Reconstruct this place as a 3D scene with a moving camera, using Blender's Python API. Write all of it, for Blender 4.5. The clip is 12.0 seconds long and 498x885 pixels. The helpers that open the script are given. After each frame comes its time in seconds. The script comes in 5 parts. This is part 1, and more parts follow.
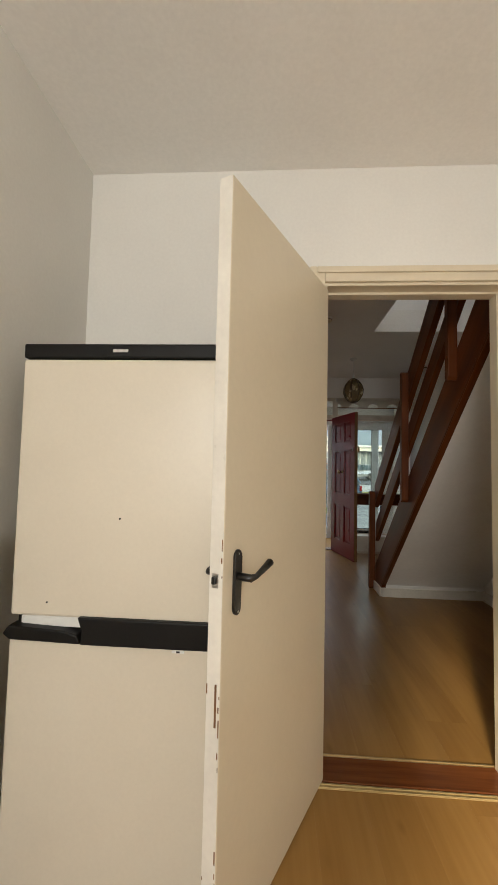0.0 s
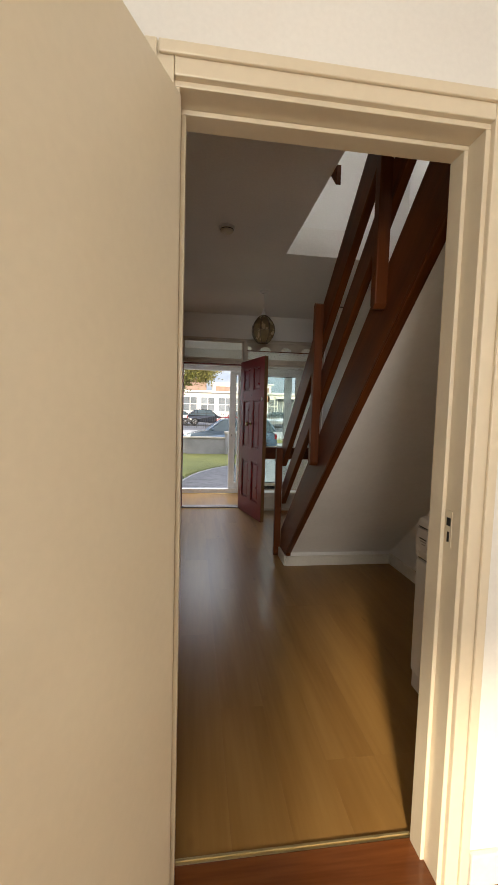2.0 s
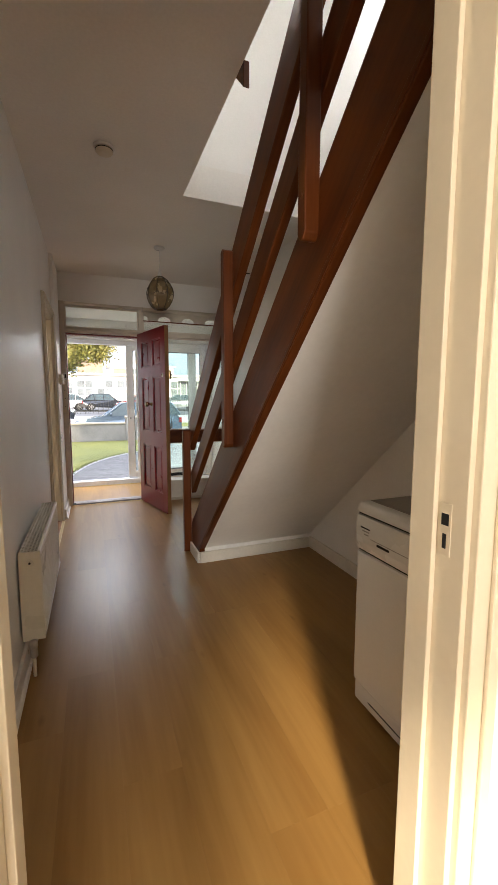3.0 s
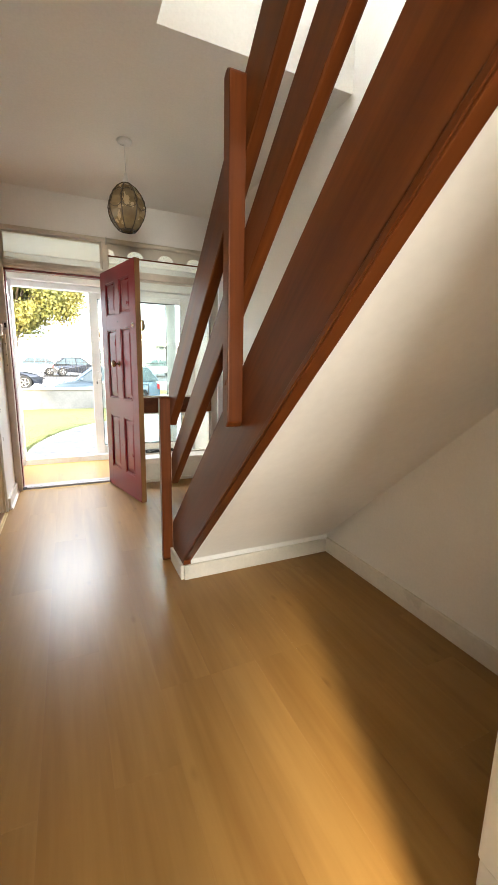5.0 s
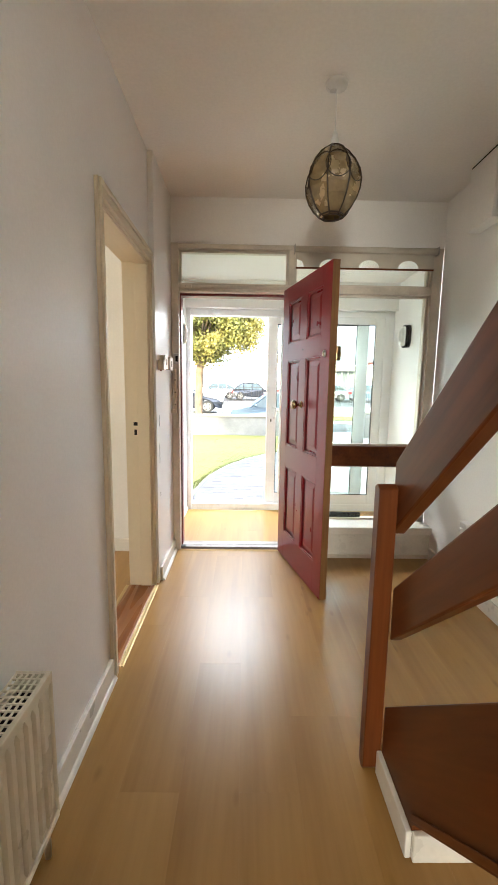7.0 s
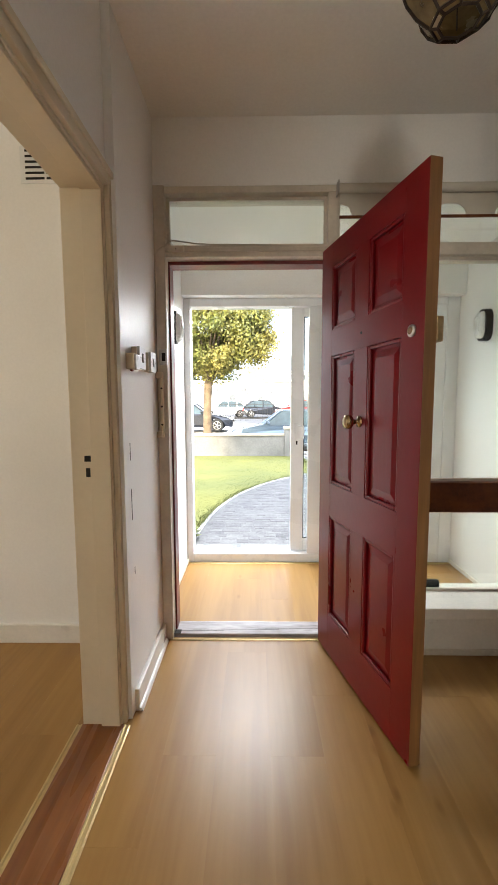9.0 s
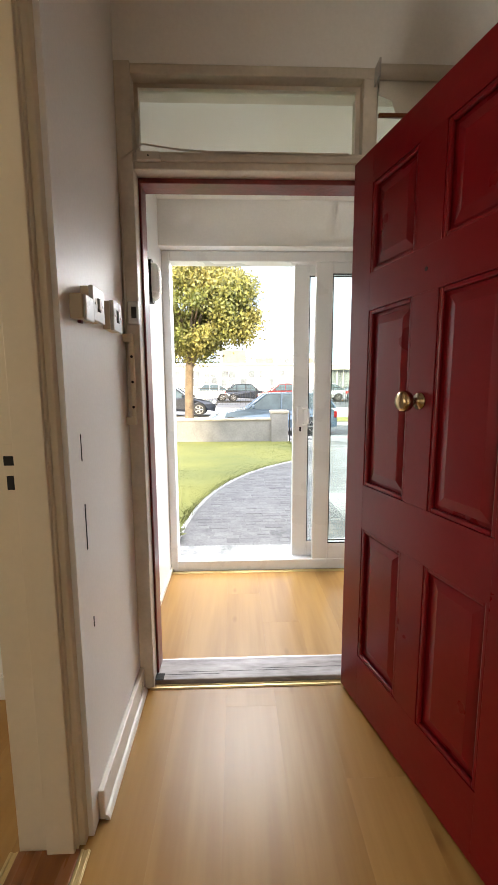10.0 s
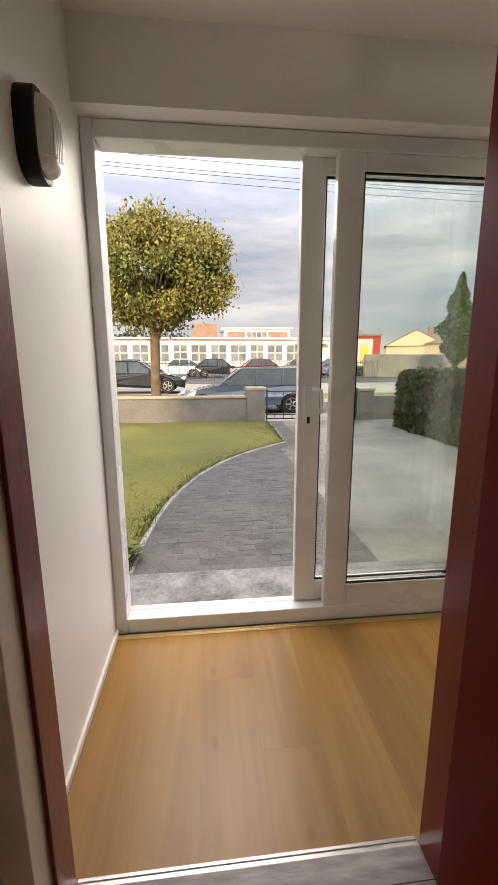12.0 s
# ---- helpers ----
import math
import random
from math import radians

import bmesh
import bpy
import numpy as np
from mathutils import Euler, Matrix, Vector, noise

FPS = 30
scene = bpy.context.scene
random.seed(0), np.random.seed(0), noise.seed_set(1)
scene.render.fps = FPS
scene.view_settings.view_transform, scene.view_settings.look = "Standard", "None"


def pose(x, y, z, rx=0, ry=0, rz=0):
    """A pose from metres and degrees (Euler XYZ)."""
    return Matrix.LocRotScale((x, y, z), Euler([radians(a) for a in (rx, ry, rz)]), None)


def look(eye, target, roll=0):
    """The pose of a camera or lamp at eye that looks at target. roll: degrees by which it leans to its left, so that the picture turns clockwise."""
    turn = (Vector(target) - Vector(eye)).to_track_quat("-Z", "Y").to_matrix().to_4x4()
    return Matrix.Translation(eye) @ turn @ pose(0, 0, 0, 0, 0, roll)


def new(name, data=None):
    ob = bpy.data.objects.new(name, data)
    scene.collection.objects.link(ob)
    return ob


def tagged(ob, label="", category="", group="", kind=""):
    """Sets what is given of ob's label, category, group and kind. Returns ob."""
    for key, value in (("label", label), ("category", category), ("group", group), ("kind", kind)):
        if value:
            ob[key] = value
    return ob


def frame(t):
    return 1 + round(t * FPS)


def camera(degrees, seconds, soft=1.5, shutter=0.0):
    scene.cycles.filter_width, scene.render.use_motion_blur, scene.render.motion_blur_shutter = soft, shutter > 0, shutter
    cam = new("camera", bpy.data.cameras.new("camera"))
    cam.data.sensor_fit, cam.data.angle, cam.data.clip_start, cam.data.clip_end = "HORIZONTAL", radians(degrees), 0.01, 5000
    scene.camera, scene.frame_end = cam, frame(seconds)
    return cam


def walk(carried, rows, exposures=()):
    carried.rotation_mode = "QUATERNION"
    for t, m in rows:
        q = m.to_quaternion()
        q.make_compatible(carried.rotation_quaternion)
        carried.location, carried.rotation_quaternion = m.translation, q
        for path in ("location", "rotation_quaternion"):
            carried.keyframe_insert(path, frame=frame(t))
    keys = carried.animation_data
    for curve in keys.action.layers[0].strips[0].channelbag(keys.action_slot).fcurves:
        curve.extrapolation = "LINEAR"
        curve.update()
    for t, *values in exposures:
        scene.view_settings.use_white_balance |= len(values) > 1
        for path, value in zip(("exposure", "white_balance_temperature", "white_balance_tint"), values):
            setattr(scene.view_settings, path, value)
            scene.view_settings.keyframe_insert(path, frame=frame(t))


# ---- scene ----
cam = camera(64.0, 12.0)
PATH = [
    (0, (-0.233, -0.155, 1.232), (-0.365, 1.837, 1.349), 1.3),
    (0.5, (-0.084, -0.023, 1.261), (-0.238, 1.97, 1.289), 1.3),
    (1, (0.037, 0.143, 1.285), (-0.059, 2.14, 1.238), 1.4),
    (1.5, (0.035, 0.372, 1.303), (0.098, 2.368, 1.2), 1.8),
    (2, (0.02, 0.574, 1.293), (0.291, 2.55, 1.153), 1.6),
    (2.5, (0.056, 0.806, 1.277), (0.549, 2.736, 1.102), 0.9),
    (3, (0.106, 1.016, 1.24), (0.831, 2.867, 1.021), 0.1),
    (3.2, (0.116, 1.098, 1.226), (0.945, 2.902, 0.982), 0.2),
    (4.8, (0.287, 1.775, 1.17), (1.267, 3.475, 0.779), 0.7),
    (5, (0.293, 1.853, 1.173), (1.105, 3.641, 0.799), 1.0),
    (5.5, (0.278, 2.105, 1.211), (0.754, 4.013, 0.849), 1.6),
    (6, (0.272, 2.385, 1.236), (0.535, 4.336, 0.885), 1.5),
    (6.5, (0.325, 2.676, 1.266), (0.433, 4.648, 0.951), 1.1),
    (7, (0.342, 2.925, 1.286), (0.369, 4.905, 1.011), 0.9),
    (7.2, (0.332, 3.035, 1.29), (0.354, 5.014, 1.011), 0.9),
    (8.8, (0.311, 3.816, 1.255), (0.263, 5.807, 1.077), -0.3),
    (9, (0.29, 3.925, 1.246), (0.262, 5.916, 1.059), -0.2),
    (9.5, (0.235, 4.181, 1.228), (0.262, 6.167, 0.994), -0.2),
    (10, (0.2, 4.446, 1.213), (0.264, 6.427, 0.947), -0.3),
    (10.5, (0.154, 4.685, 1.22), (0.237, 6.66, 0.92), -0.2),
    (11, (0.113, 4.897, 1.213), (0.209, 6.868, 0.89), -0.2),
    (11.5, (0.126, 5.121, 1.19), (0.264, 7.084, 0.836), -0.1),
    (12, (0.184, 5.355, 1.19), (0.387, 7.307, 0.805), -0.2),
]
EXPOSURES = [(0, 0.6, 6100, 9), (1.5, 0.68, 6200, 11), (3.0, 1.7, 6200, 11), (5.0, 2.82, 6200, 6), (7.0, 2.78, 6100, 5), (9.0, 2.2, 6200, 7), (10.0, 1.95, 6500, 8), (11.0, 1.45, 6900, 13), (12.0, 0.62, 7400, 16)]
walk(cam, [(t, look(eye, target, roll)) for t, eye, target, roll in PATH], EXPOSURES)

# ---- world, sun, daylight in the windows, added lamp over the porch ----
world = bpy.data.worlds.new("sky_world")
scene.world = world
world.use_nodes = True
wn, wl = world.node_tree.nodes, world.node_tree.links
sky = wn.new("ShaderNodeTexSky")
sky.sky_type, sky.sun_disc = "NISHITA", False
SUN_ELEV, SUN_AZ = radians(20.5), radians(199)
sky.sun_elevation, sky.sun_rotation = SUN_ELEV, SUN_AZ
sky.dust_density, sky.ozone_density = 2.0, 1.5
coord = wn.new("ShaderNodeTexCoord")
stretch = wn.new("ShaderNodeMapping")
stretch.inputs["Scale"].default_value = (1.0, 1.0, 5.0)
cloud = wn.new("ShaderNodeTexNoise")
cloud.inputs["Scale"].default_value, cloud.inputs["Detail"].default_value, cloud.inputs["Roughness"].default_value = 2.6, 8.0, 0.58
ramp = wn.new("ShaderNodeValToRGB")
ramp.color_ramp.elements[0].position, ramp.color_ramp.elements[0].color = 0.36, (2.0, 2.25, 2.8, 1)
ramp.color_ramp.elements[1].position, ramp.color_ramp.elements[1].color = 0.66, (4.5, 4.4, 4.45, 1)
ramp.color_ramp.elements.new(0.5).color = (3.0, 3.1, 3.5, 1)
grey = wn.new("ShaderNodeMix")
grey.data_type = "RGBA"
grey.inputs["Factor"].default_value = 0.85
wl.new(coord.outputs["Generated"], stretch.inputs["Vector"])
wl.new(stretch.outputs["Vector"], cloud.inputs["Vector"])
wl.new(cloud.outputs["Fac"], ramp.inputs["Fac"])
wl.new(ramp.outputs["Color"], grey.inputs["B"])
wl.new(sky.outputs["Color"], grey.inputs["A"])
part_xyz, lift, rise = wn.new("ShaderNodeSeparateXYZ"), wn.new("ShaderNodeMapRange"), wn.new("ShaderNodeVectorMath")
lift.inputs["From Min"].default_value, lift.inputs["From Max"].default_value = 0.25, 0.9
lift.inputs["To Min"].default_value, lift.inputs["To Max"].default_value = 1.0, 5.0
rise.operation = "SCALE"
wl.new(coord.outputs["Generated"], part_xyz.inputs["Vector"])
wl.new(part_xyz.outputs["Z"], lift.inputs["Value"])
wl.new(grey.outputs["Result"], rise.inputs[0])
wl.new(lift.outputs["Result"], rise.inputs["Scale"])
wl.new(rise.outputs["Vector"], wn["Background"].inputs["Color"])
wn["Background"].inputs["Strength"].default_value = 0.135

sun_data = bpy.data.lights.new("sun", "SUN")
sun_data.energy, sun_data.angle, sun_data.color = 3.0, radians(5.5), (1.0, 0.84, 0.60)
sun = new("sun", sun_data)
sun_dir = Vector((math.sin(SUN_AZ) * math.cos(SUN_ELEV), math.cos(SUN_AZ) * math.cos(SUN_ELEV), math.sin(SUN_ELEV)))
sun.matrix_world = look(sun_dir * 50, (0, 0, 0))


def window_light(name, eye, target, w, h, watts, colour):
    data = bpy.data.lights.new(name, "AREA")
    data.shape, data.size, data.size_y, data.energy, data.color = "RECTANGLE", w, h, watts, colour
    ob = new(name, data)
    ob.matrix_world = look(eye, target)
    return ob


window_light("kitchen_window_daylight", (-0.45, -2.16, 1.5), (0.3, 1.5, 1.25), 1.0, 1.0, 33, (1.0, 0.93, 0.82))
# added lamp, unseen outside above the opening: stands in for sky, brightens the hall
window_light("porch_added_sky_lamp", (0.78, 7.75, 2.7), (0.55, 5.0, 0.6), 2.0, 1.6, 48, (1.0, 0.98, 0.95))
# unseen window assumed upstairs; its lamp is aimed down to fill the hall too
window_light("landing_window_daylight", (-0.2, 4.2, 4.3), (1.4, 2.7, 1.6), 0.7, 0.9, 29, (1.0, 0.97, 0.92))
window_light("room_window_daylight", (-3.42, 4.3, 1.5), (0, 4.6, 1.2), 1.4, 1.2, 5.5, (1.0, 0.84, 0.60))


# ---- materials ----
def material(name, base, rough=0.5, vary=0.08, scale=6.0, fine=60.0, bump=0.1, metal=0.0, stretch=(1, 1, 1), dark=None, island=False, coat=0.0, rough_vary=0.1):
    """A procedural surface: two scales of colour variation, roughness variation and a fine bump."""
    m = bpy.data.materials.new(name)
    m.use_nodes = True
    n, l = m.node_tree.nodes, m.node_tree.links
    b = n["Principled BSDF"]
    tc, mp = n.new("ShaderNodeTexCoord"), n.new("ShaderNodeMapping")
    mp.inputs["Scale"].default_value = stretch
    info = n.new("ShaderNodeObjectInfo")
    shift = n.new("ShaderNodeVectorMath")
    shift.operation = "MULTIPLY_ADD"
    rnd = n.new("ShaderNodeCombineXYZ")
    for axis in range(3):
        l.new(info.outputs["Random"], rnd.inputs[axis])
    l.new(rnd.outputs["Vector"], shift.inputs[0])
    shift.inputs[1].default_value = (13.0, 7.0, 5.0)
    l.new(tc.outputs["Object"], shift.inputs[2])
    l.new(shift.outputs["Vector"], mp.inputs["Vector"])
    big, small = n.new("ShaderNodeTexNoise"), n.new("ShaderNodeTexNoise")
    big.inputs["Scale"].default_value, big.inputs["Detail"].default_value = scale, 5
    small.inputs["Scale"].default_value, small.inputs["Detail"].default_value = fine, 4
    l.new(mp.outputs["Vector"], big.inputs["Vector"])
    l.new(mp.outputs["Vector"], small.inputs["Vector"])
    add = n.new("ShaderNodeMath")
    add.operation = "MULTIPLY_ADD"
    add.inputs[1].default_value = 0.4
    l.new(small.outputs["Fac"], add.inputs[0])
    l.new(big.outputs["Fac"], add.inputs[2])
    r = n.new("ShaderNodeValToRGB")
    lo = dark or tuple(c * (1 - 2.2 * vary) for c in base)
    hi = tuple(min(1, c * (1 + vary)) for c in base)
    r.color_ramp.elements[0].color, r.color_ramp.elements[1].color = (*lo, 1), (*hi, 1)
    r.color_ramp.elements[0].position, r.color_ramp.elements[1].position = 0.42, 0.95
    l.new(add.outputs["Value"], r.inputs["Fac"])
    col = r.outputs["Color"]
    if island:
        geo, hsv = n.new("ShaderNodeNewGeometry"), n.new("ShaderNodeHueSaturation")
        rng = n.new("ShaderNodeMapRange")
        rng.inputs["To Min"].default_value, rng.inputs["To Max"].default_value = 0.55, 1.45
        l.new(geo.outputs["Random Per Island"], rng.inputs["Value"])
        l.new(rng.outputs["Result"], hsv.inputs["Value"])
        l.new(col, hsv.inputs["Color"])
        col = hsv.outputs["Color"]
    l.new(col, b.inputs["Base Color"])
    rr = n.new("ShaderNodeMapRange")
    rr.inputs["To Min"].default_value, rr.inputs["To Max"].default_value = max(0.02, rough - rough_vary), min(1, rough + rough_vary)
    l.new(big.outputs["Fac"], rr.inputs["Value"])
    l.new(rr.outputs["Result"], b.inputs["Roughness"])
    b.inputs["Metallic"].default_value = metal
    b.inputs["Coat Weight"].default_value = coat
    if bump:
        bp = n.new("ShaderNodeBump")
        bp.inputs["Strength"].default_value, bp.inputs["Distance"].default_value = bump, 0.004
        l.new(small.outputs["Fac"], bp.inputs["Height"])
        l.new(bp.outputs["Normal"], b.inputs["Normal"])
    return m


def wood(name, light, dark, rough, along="y", ring=9.0, plank=0.18, bump=0.06, grain=1.0, tilt=0.0):
    """Wood with long grain, darker streaks and a tone of its own for each board."""
    m = bpy.data.materials.new(name)
    m.use_nodes = True
    n, l = m.node_tree.nodes, m.node_tree.links
    b = n["Principled BSDF"]
    tc, mp, info = n.new("ShaderNodeTexCoord"), n.new("ShaderNodeMapping"), n.new("ShaderNodeObjectInfo")
    mp.inputs["Scale"].default_value = {"x": (0.07, 1, 1), "y": (1, 0.07, 1), "z": (1, 1, 0.07)}[along]
    shift, rnd = n.new("ShaderNodeVectorMath"), n.new("ShaderNodeCombineXYZ")
    shift.operation = "MULTIPLY_ADD"
    for axis in range(3):
        l.new(info.outputs["Random"], rnd.inputs[axis])
    l.new(rnd.outputs["Vector"], shift.inputs[0])
    shift.inputs[1].default_value = (31.0, 57.0, 23.0)
    l.new(tc.outputs["Object"], shift.inputs[2])
    lean = n.new("ShaderNodeMapping")
    lean.inputs["Rotation"].default_value = (radians(tilt), 0, 0)
    l.new(shift.outputs["Vector"], lean.inputs["Vector"])
    l.new(lean.outputs["Vector"], mp.inputs["Vector"])
    broad, streak = n.new("ShaderNodeTexNoise"), n.new("ShaderNodeTexNoise")
    broad.inputs["Scale"].default_value, broad.inputs["Detail"].default_value, broad.inputs["Distortion"].default_value = ring, 3, 1.6
    streak.inputs["Scale"].default_value, streak.inputs["Detail"].default_value = ring * 9, 6
    l.new(mp.outputs["Vector"], broad.inputs["Vector"])
    l.new(mp.outputs["Vector"], streak.inputs["Vector"])
    mix = n.new("ShaderNodeMath")
    mix.operation = "MULTIPLY_ADD"
    mix.inputs[1].default_value = 0.5 * grain
    l.new(streak.outputs["Fac"], mix.inputs[0])
    l.new(broad.outputs["Fac"], mix.inputs[2])
    r = n.new("ShaderNodeValToRGB")
    r.color_ramp.elements[0].color, r.color_ramp.elements[1].color = (*dark, 1), (*light, 1)
    r.color_ramp.elements[0].position, r.color_ramp.elements[1].position = 0.5, 0.95
    l.new(mix.outputs["Value"], r.inputs["Fac"])
    hsv, rng = n.new("ShaderNodeHueSaturation"), n.new("ShaderNodeMapRange")
    rng.inputs["To Min"].default_value, rng.inputs["To Max"].default_value = 1 - plank, 1 + plank * 0.6
    l.new(info.outputs["Random"], rng.inputs["Value"])
    l.new(rng.outputs["Result"], hsv.inputs["Value"])
    l.new(r.outputs["Color"], hsv.inputs["Color"])
    l.new(hsv.outputs["Color"], b.inputs["Base Color"])
    rr = n.new("ShaderNodeMapRange")
    rr.inputs["To Min"].default_value, rr.inputs["To Max"].default_value = rough - 0.05, rough + 0.1
    l.new(broad.outputs["Fac"], rr.inputs["Value"])
    l.new(rr.outputs["Result"], b.inputs["Roughness"])
    bp = n.new("ShaderNodeBump")
    bp.inputs["Strength"].default_value, bp.inputs["Distance"].default_value = bump, 0.003
    l.new(streak.outputs["Fac"], bp.inputs["Height"])
    l.new(bp.outputs["Normal"], b.inputs["Normal"])
    return m


def glass(name, tint=(1, 1, 1), rough=0.0):
    """A thin pane: mostly clear, with gloss that grows at a glancing angle."""
    m = bpy.data.materials.new(name)
    m.use_nodes = True
    n, l = m.node_tree.nodes, m.node_tree.links
    n.remove(n["Principled BSDF"])
    clear, gloss, mix, fres = n.new("ShaderNodeBsdfTransparent"), n.new("ShaderNodeBsdfGlossy"), n.new("ShaderNodeMixShader"), n.new("ShaderNodeFresnel")
    clear.inputs["Color"].default_value = (*tint, 1)
    gloss.inputs["Roughness"].default_value = rough
    fres.inputs["IOR"].default_value = 1.5
    l.new(fres.outputs["Fac"], mix.inputs["Fac"])
    l.new(clear.outputs["BSDF"], mix.inputs[1])
    l.new(gloss.outputs["BSDF"], mix.inputs[2])
    l.new(mix.outputs["Shader"], n["Material Output"].inputs["Surface"])
    return m


M_WALL = material("wall_paint", (0.88, 0.865, 0.835), 0.44, 0.04, 1.5, 90, 0.05, rough_vary=0.03)
M_SOFFIT = material("satin_soffit_paint", (0.88, 0.865, 0.835), 0.30, 0.04, 1.5, 30, 0.08, rough_vary=0.02)
M_CEIL = material("ceiling_paint", (0.89, 0.865, 0.82), 0.75, 0.05, 0.9, 70, 0.05)
M_KWALL = material("kitchen_paint", (0.80, 0.78, 0.73), 0.6, 0.04, 1.2, 80, 0.04)
M_GLOSS = material("cream_gloss", (0.72, 0.63, 0.47), 0.34, 0.03, 2, 50, 0.06, rough_vary=0.03)
M_SKIRT = material("white_gloss", (0.78, 0.74, 0.66), 0.3, 0.06, 5, 60, 0.08)
M_FRAME = material("screen_paint", (0.66, 0.59, 0.49), 0.4, 0.10, 5, 60, 0.12)
M_PVC = material("white_pvc", (0.80, 0.80, 0.80), 0.28, 0.03, 3, 80, 0.02)
M_RED = material("red_gloss_paint", (0.155, 0.003, 0.0055), 0.28, 0.06, 3, 40, 0.10, rough_vary=0.02)
M_RED.node_tree.nodes["Principled BSDF"].inputs["Specular IOR Level"].default_value = 0.28
M_REDWORN = material("worn_red_paint", (0.19, 0.02, 0.019), 0.35, 0.2, 14, 60, 0.2)
M_LAM = wood("oak_laminate", (0.365, 0.204, 0.059), (0.26, 0.132, 0.033), 0.25, "y", 5.0, 0.015, 0.02, 0.8)
# soft figure in the boards and a few small brown knots
lam_n, lam_l = M_LAM.node_tree.nodes, M_LAM.node_tree.links
for node in list(lam_n):
    if node.bl_idname == "ShaderNodeTexNoise":
        node.inputs["Distortion"].default_value = 1.3 if node.inputs["Distortion"].default_value > 0 else 0.0
knot_map, knot, knot_ramp, knot_mix = lam_n.new("ShaderNodeMapping"), lam_n.new("ShaderNodeTexVoronoi"), lam_n.new("ShaderNodeValToRGB"), lam_n.new("ShaderNodeMix")
knot_map.inputs["Scale"].default_value = (1.0, 0.42, 1.0)
knot.inputs["Scale"].default_value = 8.0
knot_ramp.color_ramp.elements[0].position, knot_ramp.color_ramp.elements[0].color = 0.02, (0.45, 0.36, 0.26, 1)
knot_ramp.color_ramp.elements[1].position, knot_ramp.color_ramp.elements[1].color = 0.13, (1, 1, 1, 1)
knot_mix.data_type, knot_mix.blend_type = "RGBA", "MULTIPLY"
knot_mix.inputs["Factor"].default_value = 0.45
lam_b = lam_n["Principled BSDF"]
lam_r = lam_b.inputs["Roughness"].links[0].from_node
lam_r.inputs["To Min"].default_value, lam_r.inputs["To Max"].default_value = 0.30, 0.35
lam_b.inputs["Specular IOR Level"].default_value = 0.36
lam_coord = [x for x in lam_n if x.bl_idname == "ShaderNodeVectorMath"][0]
lam_l.new(lam_coord.outputs["Vector"], knot_map.inputs["Vector"])
lam_l.new(knot_map.outputs["Vector"], knot.inputs["Vector"])
lam_l.new(knot.outputs["Distance"], knot_ramp.inputs["Fac"])
lam_l.new(lam_b.inputs["Base Color"].links[0].from_socket, knot_mix.inputs["A"])
lam_l.new(knot_ramp.outputs["Color"], knot_mix.inputs["B"])
lam_l.new(knot_mix.outputs["Result"], lam_b.inputs["Base Color"])
M_STAIR = wood("stained_pine", (0.150, 0.041, 0.0085), (0.075, 0.018, 0.0036), 0.36, "y", 6.0, 0.06, 0.05)
M_STRING = wood("stained_pine_sloping", (0.150, 0.041, 0.0085), (0.075, 0.018, 0.0036), 0.36, "y", 6.0, 0.06, 0.05, 1.0, 42.8)
M_STAIRZ = wood("stained_pine_post", (0.150, 0.041, 0.0085), (0.075, 0.018, 0.0036), 0.36, "z", 6.0, 0.06, 0.05)
for m in (M_STAIR, M_STRING, M_STAIRZ):
    m.node_tree.nodes["Principled BSDF"].inputs["Specular IOR Level"].default_value = 0.22
M_SILLWOOD = wood("varnished_threshold", (0.21, 0.068, 0.017), (0.07, 0.018, 0.005), 0.2, "x", 6.0, 0.1, 0.05)
M_SILLWOODY = wood("varnished_threshold_side", (0.29, 0.11, 0.03), (0.14, 0.042, 0.011), 0.25, "y", 6.0, 0.1, 0.05)
M_OLDSILL = material("weathered_threshold", (0.34, 0.31, 0.31), 0.5, 0.3, 14, 70, 0.5, stretch=(0.25, 1, 1), dark=(0.09, 0.07, 0.065))
M_EDGEWOOD = wood("bare_door_edge", (0.23, 0.11, 0.032), (0.11, 0.045, 0.014), 0.5, "z", 9.0, 0.1, 0.1)
M_TREADS = wood("bare_treads", (0.30, 0.17, 0.08), (0.16, 0.08, 0.035), 0.5, "x", 6.0, 0.1, 0.05)
M_STRIP = material("gold_strip", (0.62, 0.48, 0.24), 0.35, 0.1, 20, 90, 0.05, metal=0.7)
M_SILVER = material("satin_aluminium", (0.72, 0.70, 0.69), 0.38, 0.1, 20, 90, 0.04, metal=1.0)
M_BRASS = material("tarnished_brass", (0.42, 0.30, 0.16), 0.24, 0.15, 20, 90, 0.05, metal=1.0)
M_STEEL = material("dull_steel", (0.55, 0.53, 0.50), 0.35, 0.1, 20, 90, 0.05, metal=1.0)
M_BLACK = material("black_iron", (0.012, 0.011, 0.010), 0.35, 0.2, 20, 90, 0.1)
M_BLACKPL = material("black_plastic", (0.007, 0.0065, 0.006), 0.45, 0.2, 8, 90, 0.04)
M_BLACKPL.node_tree.nodes["Principled BSDF"].inputs["Specular IOR Level"].default_value = 0.2
M_FRIDGE = material("ivory_enamel", (0.66, 0.60, 0.49), 0.33, 0.03, 2, 120, 0.03)
M_APPL = material("white_enamel", (0.76, 0.75, 0.71), 0.3, 0.03, 2, 120, 0.03)
M_DWTOP = material("grey_worktop", (0.30, 0.27, 0.23), 0.45, 0.08, 6, 90, 0.04)
M_GREYMARK = material("grey_print", (0.33, 0.31, 0.28), 0.5, 0.05, 10, 60, 0.0)
